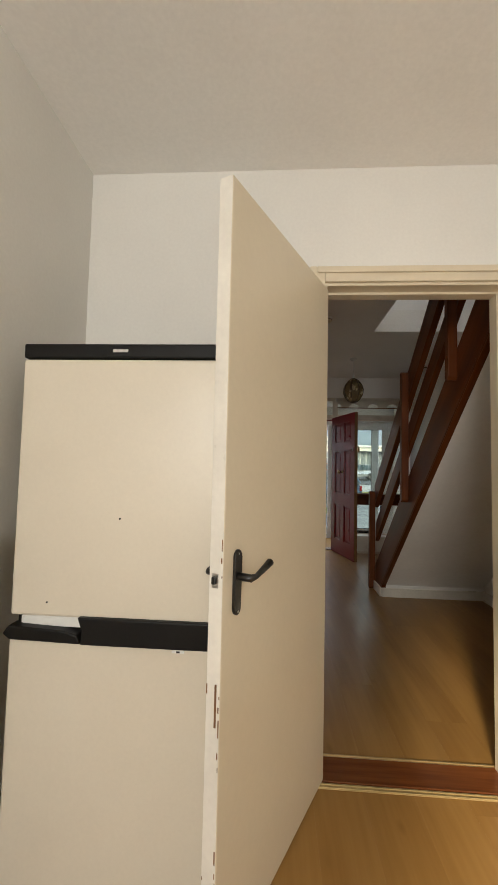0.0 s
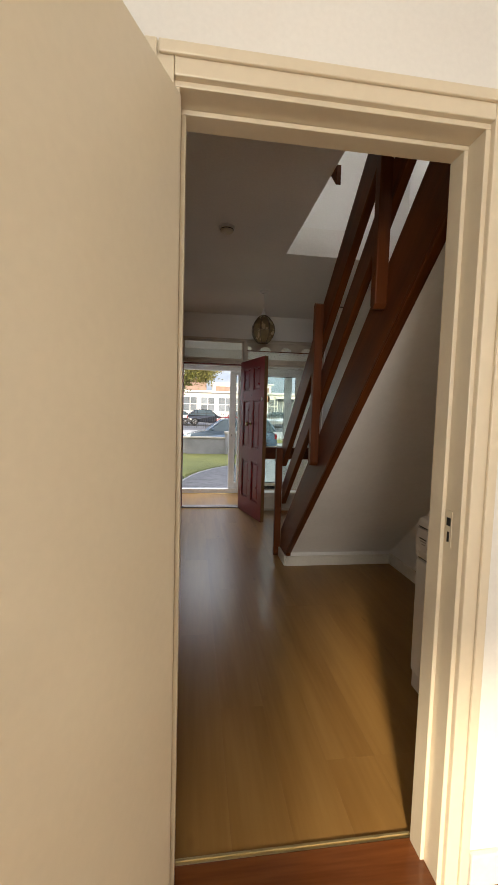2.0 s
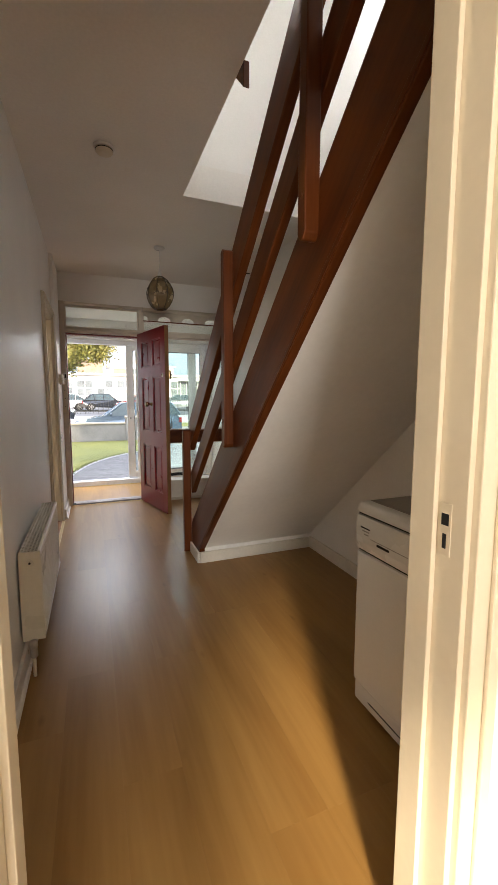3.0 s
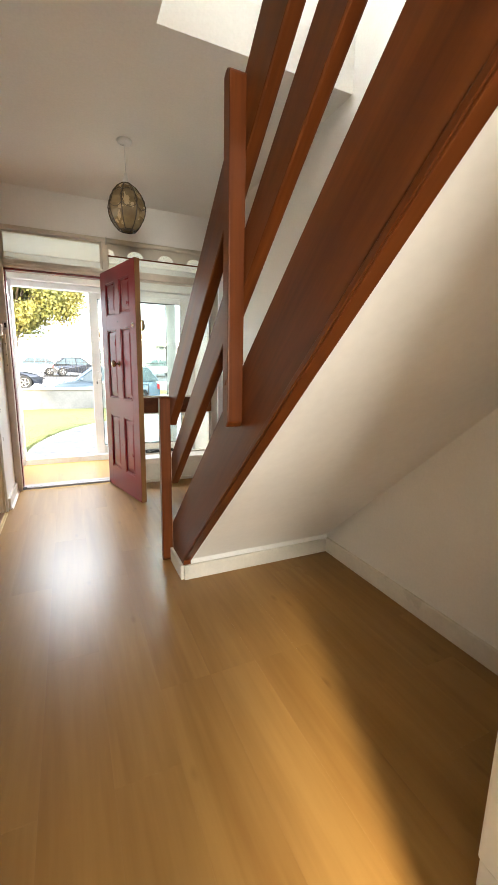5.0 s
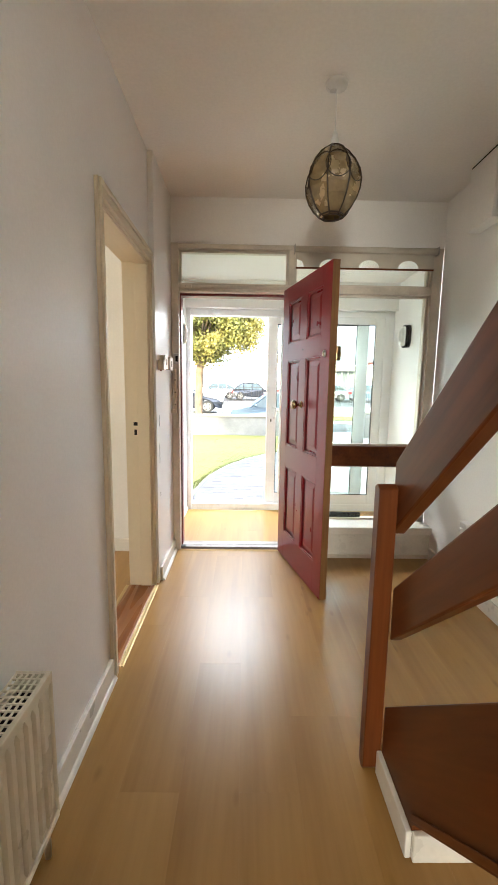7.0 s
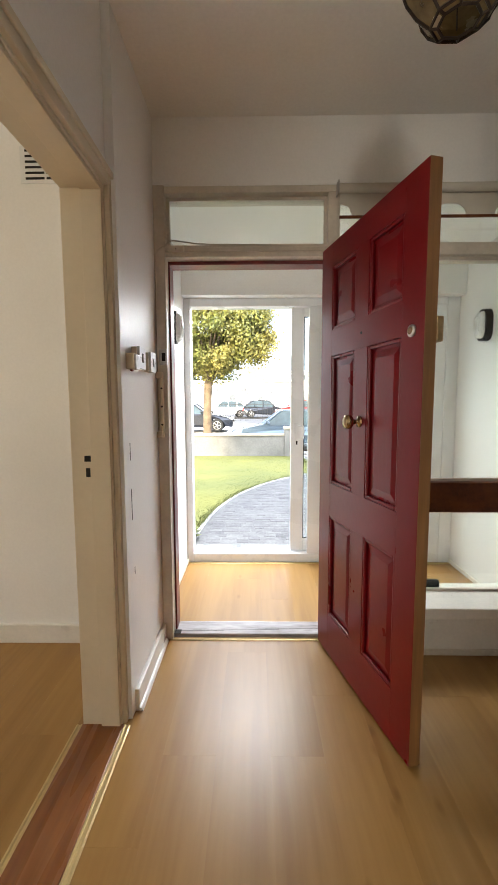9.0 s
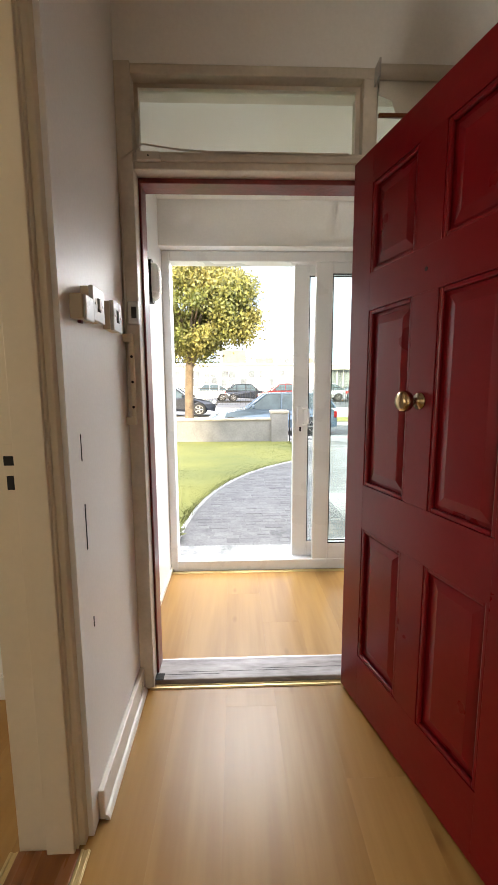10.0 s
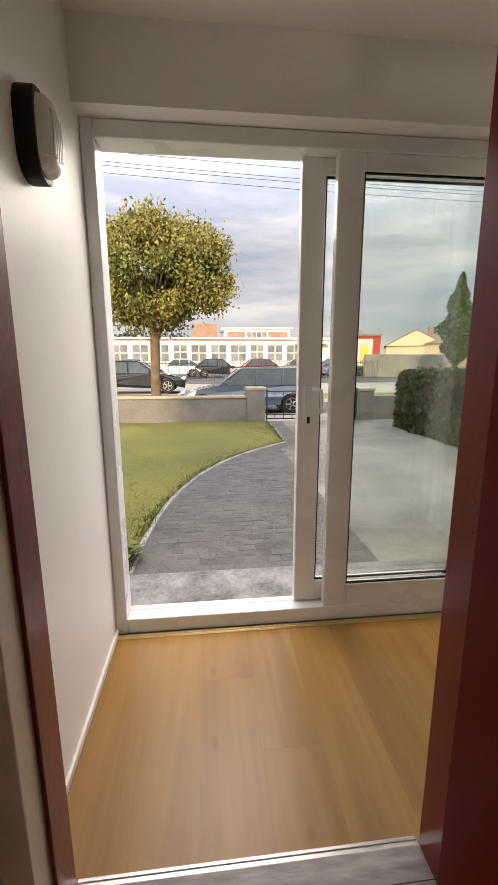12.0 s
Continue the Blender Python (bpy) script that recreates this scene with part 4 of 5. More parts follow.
bm = lathe(bmesh.new(), [(0.011, 0.09), (0.016, 0.095), (0.016, 0.13), (0.012, 0.135), (0.017, 0.14), (0.017, 0.165), (0.010, 0.17)], 14, (-0.178, RY0 - 0.03, 0))
part("valve", bm, M_STEEL, ra, "dull metal radiator valve", True)
part("valve_tail", lathe(bmesh.new(), [(0.010, RY0 - 0.03), (0.010, RY0 + 0.002)], 12, (-0.178, 0, 0.145), "y"), M_STEEL, ra)
for yy in (RY0 + 0.12, RY1 - 0.12):
    part("wall_bracket", one(LW, -0.2215, yy, yy + 0.03, RZ0 + 0.05, RZ1 - 0.08), M_RAD, ra)
part("foot_valve", lathe(bmesh.new(), [(0.009, 0.0), (0.009, 0.08), (0.014, 0.085), (0.014, 0.13)], 12, (-0.178, RY1 + 0.014, 0)), M_STEEL, ra)

# ---- hall: pendant lamp ----
pe = thing("pendant_lamp", (0.728, 4.86, HC), "egg-shaped amber leaded glass pendant lamp on a white flex", "lamp", turn=22.5)
part("ceiling_rose", lathe(bmesh.new(), [(0.045, 0.0), (0.05, -0.006), (0.046, -0.018), (0.03, -0.024), (0.008, -0.027)], 24), M_SWITCH, pe, "white ceiling rose", True)
bm = bmesh.new()
tube(bm, [(0, 0, -0.02), (0.001, 0, -0.22)], 0.0032, 8)
part("flex", bm, M_SWITCH, pe)
part("lampholder", lathe(bmesh.new(), [(0.007, -0.195), (0.012, -0.205), (0.013, -0.225), (0.018, -0.228), (0.018, -0.245), (0.024, -0.25), (0.024, -0.262)], 16), M_SWITCH, pe, "white lampholder", True)
EGG = [(0.030, -0.262), (0.062, -0.285), (0.094, -0.325), (0.115, -0.365), (0.123, -0.405), (0.119, -0.445), (0.105, -0.485), (0.083, -0.52), (0.055, -0.548), (0.040, -0.552)]
bm = bmesh.new()
NS = 8
rings = [[bm.verts.new((r * math.cos(2 * math.pi * k / NS), r * math.sin(2 * math.pi * k / NS), h)) for k in range(NS)] for r, h in EGG]
for a, b in zip(rings, rings[1:]):
    for k in range(NS):
        bm.faces.new((a[k], a[(k + 1) % NS], b[(k + 1) % NS], b[k]))
shade = part("shade", bm, M_SHADE, pe, "amber glass panels in lead")


def egg_r(h):
    for (r0, h0), (r1, h1) in zip(EGG, EGG[1:]):
        if h0 >= h >= h1:
            return r0 + (r1 - r0) * (h0 - h) / (h0 - h1)
    return EGG[-1][0]


def egg_point(a, h, out=0.002):
    """A point on the faceted shade at angle a and height h."""
    seg = 2 * math.pi / NS
    off = (a % seg) - seg / 2
    r = egg_r(h) * math.cos(seg / 2) / math.cos(off) + out
    return (r * math.cos(a), r * math.sin(a), h)


for k in range(NS):
    a = 2 * math.pi * k / NS
    bm = bmesh.new()
    tube(bm, [egg_point(a, h) for _, h in EGG], 0.0034, 6)
    part("came", bm, M_LEAD, shade, "dark lead came")
    bm = bmesh.new()
    seg = 2 * math.pi / NS
    tube(bm, [egg_point(a + seg * (0.5 + 0.62 * math.cos(q)), -0.37 + 0.062 * math.sin(q)) for q in (2 * math.pi * j / 20 for j in range(21))], 0.0022, 5)
    part("came_ring", bm, M_LEAD, shade, "dark lead ring")
for h in (EGG[0][1], EGG[8][1], EGG[9][1]):
    bm = bmesh.new()
    tube(bm, [egg_point(2 * math.pi * j / 32, h) for j in range(33)], 0.0034, 6)
    part("came", bm, M_LEAD, shade)
part("bulb", lathe(bmesh.new(), [(0.012, -0.262), (0.016, -0.29), (0.03, -0.32), (0.032, -0.345), (0.02, -0.368), (0.006, -0.375)], 16), M_LENS, pe, "unlit glass bulb", True)

# ---- hall: smoke alarm, ceiling box, sockets, switches ----
sm = thing("smoke_alarm", (0.22, 3.49, HC), "white round smoke alarm on the ceiling", "smoke alarm")
part("base", lathe(bmesh.new(), [(0.055, 0.0), (0.055, -0.012), (0.05, -0.014)], 28), M_SWITCH, sm, "", True)
part("cover", lathe(bmesh.new(), [(0.046, -0.0145), (0.046, -0.028), (0.038, -0.036), (0.015, -0.038)], 28), M_GLOSS, sm, "", True)
part("grille", lathe(bmesh.new(), [(0.0468, -0.018), (0.0468, -0.023)], 28), M_DARK, sm)
bx = thing("pipe_boxing", (0, 0, 0), "white boxed-in pipe casing under the ceiling", "boxing")
part("casing", one(1.69, RW, 5.255, 5.512, 2.24, HC - 0.012, 0.003), M_WALL, bx)
part("top_gap", one(1.694, RW, 5.258, 5.508, HC - 0.0118, HC - 0.0005), M_DARK, bx)


def plate(name, at, face, w, h, label, category, kind_of):
    """A wall plate on a wall facing +x (1) or -x (-1)."""
    ob = thing(name, at, label, category)
    s = face
    def slab(n, d0, d1, u0, u1, v0, v1, mat, bev=0.0):
        part(n, one(min(s * d0, s * d1), max(s * d0, s * d1), u0, u1, v0, v1, bev), mat, ob)
    slab("back_box", 0.0, 0.022, -w / 2 + 0.002, w / 2 - 0.002, -h / 2 + 0.002, h / 2 - 0.002, M_GLOSS, 0.002)
    slab("plate", 0.0225, 0.0345, -w / 2, w / 2, -h / 2, h / 2, M_SWITCH, 0.002)
    if kind_of == "socket":
        for u in (-0.034, 0.034):
            slab("pin_hole", 0.0340, 0.0350, u - 0.004, u + 0.004, 0.008, 0.02, M_DARK)
            slab("pin_hole", 0.0340, 0.0350, u - 0.014, u - 0.006, -0.016, -0.010, M_DARK)
            slab("pin_hole", 0.0340, 0.0350, u + 0.006, u + 0.014, -0.016, -0.010, M_DARK)
            slab("rocker", 0.0345, 0.0385, u - 0.006, u + 0.006, 0.024, 0.038, M_SWITCH, 0.001)
    elif kind_of == "switch":
        slab("rocker", 0.0345, 0.0395, -0.008, 0.008, -0.014, 0.014, M_SWITCH, 0.002)
        slab("rocker_gap", 0.0343, 0.0351, -0.012, 0.012, -0.018, 0.018, M_DARK)
        slab("screw", 0.0345, 0.0360, -0.033, -0.027, -0.003, 0.003, M_STEEL)
        slab("screw", 0.0345, 0.0360, 0.027, 0.033, -0.003, 0.003, M_STEEL)
    return ob


plate("double_socket", (RW, 5.0, 0.41), -1, 0.146, 0.086, "white double wall socket above the skirting", "socket", "socket")
ps = thing("telephone_socket", (RW, 5.33, 0.425), "white telephone junction box with a thin cable down to the skirting", "telephone socket")
part("box", one(-0.045, 0.0, -0.035, 0.035, -0.035, 0.035, 0.006), M_SWITCH, ps)
part("plug", one(-0.06, -0.045, -0.012, 0.012, -0.03, 0.0, 0.003), M_SWITCH, ps)
part("cable", tube(bmesh.new(), [(-0.02, 0.0, -0.034), (-0.012, 0.004, -0.12), (-0.01, 0.012, -0.22), (-0.022, 0.02, -0.335)], [0.003] * 4, 8), M_SWITCH, ps)
plate("light_switch", (LWF, 5.572, 1.438), 1, 0.086, 0.088, "white light switch plate on the hall wall", "light switch", "switch")
plate("light_switch", (LWF, 5.745, 1.437), 1, 0.086, 0.088, "white light switch plate by the front door", "light switch", "switch")
bp = thing("bell_box", (LWF, 5.485, 1.415), "small cream bell box on the hall wall", "bell box")
part("case", one(0.0, 0.032, -0.03, 0.03, -0.03, 0.03, 0.003), M_GLOSS, bp)
part("cover", one(0.0325, 0.040, -0.026, 0.03, -0.032, 0.028, 0.003), M_SWITCH, bp)
part("terminal", one(0.01, 0.02, -0.01, 0.005, -0.037, -0.029, 0.002), M_REDWORN, bp)
kp = thing("latch_keep", (-0.163, 5.945, 1.485), "dark metal night-latch keep on the door frame", "latch")
part("case", one(-0.02, 0.02, -0.02, 0.006, -0.04, 0.04, 0.004), M_STEEL, kp)
part("slot", one(-0.006, 0.012, -0.0215, -0.0195, -0.02, 0.02), M_DARK, kp)
ic = thing("chain_guard", (LWF, 5.925, 1.24), "cream metal door chain guard on the frame", "door guard")
part("bar", one(0.022, 0.036, -0.014, 0.006, -0.14, 0.14, 0.003), M_GLOSS, ic)
for z in (-0.155, 0.14):
    part("end_block", one(0.0, 0.036, -0.018, 0.008, z, z + 0.03, 0.003), M_GLOSS, ic)
for z in (-0.09, 0.0, 0.09):
    part("slot", lathe(bmesh.new(), [(0.005, -0.0152), (0.005, -0.0138)], 10, (0.029, 0, z), "y"), M_DARK, ic)

# scuffs on the wall edge by the front door
for y, z0, h in ((5.474, 1.03, 0.07), (5.476, 0.79, 0.125), (5.49, 0.56, 0.03)):
    single("wall_scuff", one(LWF - 0.001, LWF + 0.0012, y, y + 0.004, z0, z0 + h), M_DARK, "dark narrow scrape in the wall paint", "scuff", "wall scuffs")

# vent in the side room
vt = thing("wall_vent", (-0.70, 5.92, 2.385), "white slotted air vent high on the wall", "vent")
part("backing", one(-0.12, 0.12, -0.006, 0.0, -0.085, 0.085, 0.002), M_SWITCH, vt)
for r in range(6):
    for c in range(2):
        part("slot", one(-0.095 + c * 0.1, -0.005 + c * 0.1, -0.0075, -0.0055, -0.068 + r * 0.025, -0.058 + r * 0.025), M_DARK, vt)

# ---- blind over the side light ----
bl = thing("roller_blind", (0, 0, 0), "cream rolled blind with a scalloped brown-edged hem", "blind")
bm = bmesh.new()
tube(bm, [(0.69, 5.925, 2.268), (1.715, 5.925, 2.268)], 0.021, 16)
part("roll", bm, M_BLIND, bl, "", True)
outline = [(0.70, 2.262), (1.70, 2.262)]
for c in (1.515, 1.23, 0.945):
    outline += [(c + 0.075, 2.15)] + [(c + 0.075 * math.cos(q), 2.15 + 0.056 * math.sin(q)) for q in (math.pi * j / 10 for j in range(1, 10))] + [(c - 0.075, 2.15)]
outline.insert(2, (1.70, 2.15))
outline += [(0.76, 2.15), (0.745, 2.19), (0.70, 2.206)]
bm = bmesh.new()
prism(bm, outline, "y", 5.939, 5.942)
part("cloth", bm, M_BLIND, bl)
part("hem_bar", one(0.70, 1.70, 5.934, 5.946, 2.138, 2.15, 0.002), M_STAIR, bl, "dark wooden hem bar")
for x in (0.685, 1.712):
    part("bracket", one(x, x + 0.006, 5.9, 5.953, 2.24, 2.295, 0.001), M_STEEL, bl)

# ---- front door, standing open ----
HX, HY = 0.664, 5.942
ang = math.degrees(math.atan2(5.195 - HY, 0.855 - HX))
fd = thing("front_door", (HX, HY, 0.012), "glossy dark red six-panel wooden front door standing open", "door", turn=ang)
DL, DT, DH = 0.772, 0.044, 1.968
# local x along the leaf, outer face looks to local -y
part("core", one(0.02, DL - 0.02, -DT / 2 - 0.005, -DT / 2 + 0.005, 0.02, DH - 0.02), M_RED, fd)
ST, MID = 0.115, 0.10
zs = [(0.20, 0.70), (0.86, 1.46), (1.58, 1.86)]
xs2 = [(ST, DL / 2 - MID / 2), (DL / 2 + MID / 2, DL - ST)]
for n2, x0, x1, z0, z1 in (("stile", 0.0, ST, 0, DH), ("stile", DL - ST, DL - 0.0022, 0, DH)):
    part(n2, one(x0, x1, -DT, 0.0, z0, z1, 0.0008), M_RED, fd)
rails = [(0.0, 0.20), (0.70, 0.86), (1.46, 1.58), (1.86, DH)]
for z0, z1 in rails:
    part("rail", one(ST + 0.0002, DL - ST - 0.0002, -DT + 0.0001, -0.0001, z0, z1, 0.0004), M_RED, fd)
for z0, z1 in zs:
    part("muntin", one(DL / 2 - MID / 2, DL / 2 + MID / 2, -DT + 0.0001, -0.0001, z0 + 0.0001, z1 - 0.0001, 0.0004), M_RED, fd)
    for x0, x1 in xs2:
        for s in (0, 1):
            bm = bmesh.new()
            face, mid = (-DT, -DT / 2 - 0.004) if s == 0 else (0.0, -DT / 2 + 0.004)
            sgn = -1 if s == 0 else 1
            d0, d1 = mid + sgn * 0.004, face - sgn * 0.004
            e = 0.024
            # raised field with a sloped border
            q0 = [(x0 + e, z0 + e), (x1 - e, z0 + e), (x1 - e, z1 - e), (x0 + e, z1 - e)]
            e2 = e + 0.028
            q1 = [(x0 + e2, z0 + e2), (x1 - e2, z0 + e2), (x1 - e2, z1 - e2), (x0 + e2, z1 - e2)]
            lo = [bm.verts.new((u, d0, v)) for u, v in q0]
            hi = [bm.verts.new((u, d1 - sgn * 0.004, v)) for u, v in q1]
            bm.faces.new(hi)
            for i in range(4):
                bm.faces.new((lo[i], lo[(i + 1) % 4], hi[(i + 1) % 4], hi[i]))
            part("panel", bm, M_RED, fd)
            bm = bmesh.new()
            for (a0, a1, b0, b1) in ((x0, x0 + 0.014, z0, z1), (x1 - 0.014, x1, z0, z1), (x0 + 0.014, x1 - 0.014, z0, z0 + 0.014), (x0 + 0.014, x1 - 0.014, z1 - 0.014, z1)):
                box(bm, a0, a1, min(d0, face - sgn * 0.002), max(d0, face - sgn * 0.002), b0, b1, 0.004)
            part("moulding", bm, M_RED, fd)
part("edge_strip", one(DL - 0.0020, DL, -DT + 0.001, -0.001, 0.0, DH, 0.0005), M_EDGEWOOD, fd, "bare worn timber door edge")
KX, KZ = DL / 2, 1.165
for s, yk in ((-1, -DT), (1, 0.0)):
    prof = [(0.024, 0.0), (0.024, 0.004), (0.010, 0.008), (0.009, 0.024), (0.014, 0.030), (0.027, 0.040), (0.030, 0.052), (0.026, 0.063), (0.012, 0.068)]
    kn = part("knob", lathe(bmesh.new(), [(r, yk + s * h) for r, h in prof], 24, (KX, 0, KZ), "y"), M_BRASS, fd, "tarnished brass door knob", True)
nl = part("night_latch", lathe(bmesh.new(), [(0.020, -DT), (0.020, -DT - 0.005), (0.016, -DT - 0.008), (0.006, -DT - 0.009)], 20, (DL - 0.06, 0, 1.47), "y"), M_STEEL, fd, "round steel lock cylinder", True)
part("lock_ring", lathe(bmesh.new(), [(0.012, -DT - 0.010), (0.012, -DT - 0.0085)], 16, (DL - 0.06, 0, 1.47), "y"), M_BRASS, nl)
part("latch_case", one(DL - 0.10, DL - 0.004, 0.0, 0.03, 1.43, 1.51, 0.006), M_BRASS, fd, "brass night latch case")
part("latch_knob", lathe(bmesh.new(), [(0.012, 0.03), (0.017, 0.045), (0.012, 0.05)], 14, (DL - 0.05, 0, 1.47), "y"), M_BRASS, fd, "", True)
part("knocker_mark", lathe(bmesh.new(), [(0.006, -DT - 0.001), (0.006, -DT + 0.002)], 10, (DL / 2, 0, 1.52), "y"), M_DARK, fd)
for z in (0.25, 1.0, 1.75):
    part("hinge", lathe(bmesh.new(), [(0.006, z - 0.045), (0.006, z + 0.045)], 10, (-0.006, 0.004, 0)), M_BRASS, fd)


# ---- porch: bulkhead lamps, mat ----
def bulkhead(at, s):
    ob = thing("bulkhead_lamp", at, "oval bulkhead wall lamp, black base and ribbed glass", "wall lamp", "porch wall lamps")
    def oval(w, h, n=28):
        return [(w * (abs(math.cos(a)) ** 0.6) * math.copysign(1, math.cos(a)), h * (abs(math.sin(a)) ** 0.6) * math.copysign(1, math.sin(a))) for a in (2 * math.pi * k / n for k in range(n))]
    bm = bmesh.new()
    prism(bm, oval(0.056, 0.102), "x", 0.0, s * 0.046, 0.004)
    part("base", bm, M_BLACKPL, ob, "black plastic base")
    bm = bmesh.new()
    rows = [(0.046, 0.046, 0.088), (0.060, 0.044, 0.085), (0.072, 0.037, 0.076), (0.079, 0.025, 0.061)]
    rings = [[bm.verts.new((s * d, u, v)) for u, v in oval(w, h)] for d, w, h in rows]
    for a, b in zip(rings, rings[1:]):
        for k in range(28):
            bm.faces.new((a[k], a[(k + 1) % 28], b[(k + 1) % 28], b[k]))
    bm.faces.new(rings[-1])
    part("lens", bm, M_LENS, ob, "ribbed frosted glass lens", True)
    for k in range(5):
        u = -0.026 + k * 0.013
        hh = 0.072 - abs(u) * 0.5
        bm = bmesh.new()
        tube(bm, [(s * 0.064, u, -hh), (s * 0.078, u, -hh * 0.75), (s * 0.0805, u, 0), (s * 0.078, u, hh * 0.75), (s * 0.064, u, hh)], 0.0035, 6)
        part("rib", bm, M_LENS, ob)
    for v in (-0.1, 0.092):
        part("clip", one(min(s * 0.012, s * 0.036), max(s * 0.012, s * 0.036), -0.012, 0.012, v, v + 0.008, 0.002), M_BLACKPL, ob)


bulkhead((PL, 6.50, 1.735), 1)
bulkhead((PR, 6.63, 1.765), -1)
mat = single("draught_roll", tube(bmesh.new(), [(1.0, 6.04, 0.273), (1.08, 6.04, 0.275), (1.29, 6.038, 0.273)], [0.022, 0.024, 0.022], 10), M_BLACKPL, "dark rolled cloth lying on the window board", "cloth roll", smooth=True)


# ---- outdoors: ground, lawn, path, road ----
def ground_z(y):
    rows = ((-400, -0.30), (-3, -0.17), (15.0, -0.17), (15.2, -0.24), (16.9, -0.26), (17.0, -0.37), (21.6, -0.37), (21.75, -0.26), (23.2, -0.08), (30, 0.05), (48, 0.38), (60, 0.42), (900, 0.6))
    for (y0, z0), (y1, z1) in zip(rows, rows[1:]):
        if y <= y1:
            return z0 + (z1 - z0) * (y - y0) / (y1 - y0)
    return rows[-1][1]


def strip(ys, x0, x1, lift, nx=1):
    bm = bmesh.new()
    grid = [[bm.verts.new((x0 + (x1 - x0) * i / nx, y, ground_z(y) + lift)) for i in range(nx + 1)] for y in ys]
    for a, b in zip(grid, grid[1:]):
        for i in range(nx):
            bm.faces.new((a[i], a[i + 1], b[i + 1], b[i]))
    return bm


structure("ground", strip((-400, -3, 7.0, 15.0, 15.2, 16.9, 17.0, 21.6, 21.75, 23.2, 30, 48, 60, 900), -700, 700, -0.02, 8), M_PAVE, "pale concrete ground reaching the distance", "ground")
structure("road", strip((17.01, 21.59), -300, 300, 0.0, 4), M_ASPH, "grey asphalt street", "road")
structure("car_park", strip((30, 47.5), -60, 60, 0.0, 4), M_ASPH, "asphalt car park before the school", "road")
structure("verge", strip((22.0, 23.0), -300, 300, 0.006, 4), M_GRASS, "grass verge beside the street", "verge")
EDGE = bezier((-0.37, 7.78), (-0.34, 9.4), (0.05, 10.9), (1.5, 12.1), 28) + [(1.55, 12.9), (1.58, 14.2), (1.6, 14.78)]
bm = bmesh.new()
lo = [bm.verts.new((x, y, -0.15)) for x, y in EDGE]
left = [bm.verts.new((-6.5, y, -0.13)) for _, y in EDGE]
for i in range(len(EDGE) - 1):
    bm.faces.new((left[i], lo[i], lo[i + 1], left[i + 1]))
v = [bm.verts.new(p) for p in ((-6.5, 7.2, -0.13), (-0.42, 7.2, -0.15))]
bm.faces.new((v[0], v[1], lo[0], left[0]))
structure("lawn", bm, M_GRASS, "dry mown front lawn, greener at the path edge", "lawn")

rnd = random.Random(11)
verts, faces = [], []


def edge_x(y):
    for (x0, y0), (x1, y1) in zip(EDGE, EDGE[1:]):
        if y0 <= y <= y1:
            return x0 + (x1 - x0) * (y - y0) / (y1 - y0)
    return EDGE[0][0] if y < EDGE[0][1] else EDGE[-1][0]


for k in range(26000):
    y = 7.75 + 7.0 * rnd.random() ** 1.5
    d = rnd.random() ** 2.2 * 4.2
    x = edge_x(y) - d + 0.03 * rnd.random()
    h = rnd.uniform(0.008, 0.017) * (2.0 if d < 0.10 else 1.0) * (1 + 0.5 * noise.noise((x * 2, y * 2, 0)))
    a, w, lean = rnd.uniform(0, 6.28), rnd.uniform(0.003, 0.006), rnd.uniform(0, 0.03)
    i = len(verts)
    verts += [(x - w * math.cos(a), y - w * math.sin(a), -0.152), (x + w * math.cos(a), y + w * math.sin(a), -0.152), (x + lean * math.cos(a * 3), y + lean * math.sin(a * 3), -0.15 + h)]
    faces.append((i, i + 1, i + 2))
me = bpy.data.meshes.new("grass_blades")
me.from_pydata(verts, [], faces)
me.materials.append(M_BLADE)
tagged(new("grass_blades", me), "short green and yellow grass blades on the lawn", "grass", kind="stuff")

# low broad-leaved weed at the path edge
verts, faces = [], []
for k in range(60):
    a, r = rnd.uniform(0, 6.28), rnd.uniform(0.02, 0.11)
    c = Vector((-0.40 + r * math.cos(a), 7.95 + r * math.sin(a) * 1.3, -0.15 + rnd.uniform(0.02, 0.13)))
    d = Vector((math.cos(a), math.sin(a), rnd.uniform(-0.2, 0.6))).normalized() * 0.04
    s = d.cross(Vector((0, 0, 1))).normalized() * 0.022
    i = len(verts)
    verts += [tuple(c - d), tuple(c + s), tuple(c + d), tuple(c - s)]
    faces.append((i, i + 1, i + 2, i + 3))
me = bpy.data.meshes.new("weed")
me.from_pydata(verts, [], faces)
me.materials.append(M_BLADE)
tagged(new("weed", me), "leafy green weed growing beside the path", "plant")

# path and drive
bm = bmesh.new()
a = [bm.verts.new((x, y, -0.158)) for x, y in EDGE]
b = [bm.verts.new((max(x + 0.35, 1.35), y, -0.158)) for x, y in EDGE]
for i in range(len(EDGE) - 1):
    bm.faces.new((a[i], b[i], b[i + 1], a[i + 1]))
path_ob = structure("garden_path", bm, M_PATH, "grey stamped concrete garden path", "path")
bm = bmesh.new()
a = [bm.verts.new((max(x + 0.35, 1.35), y, -0.158)) for x, y in EDGE]
b = [bm.verts.new((6.5, y, -0.158)) for _, y in EDGE]
for i in range(len(EDGE) - 1):
    bm.faces.new((a[i], b[i], b[i + 1], a[i + 1]))
structure("parking_drive", bm, M_DRIVE, "pale stained concrete drive", "drive")
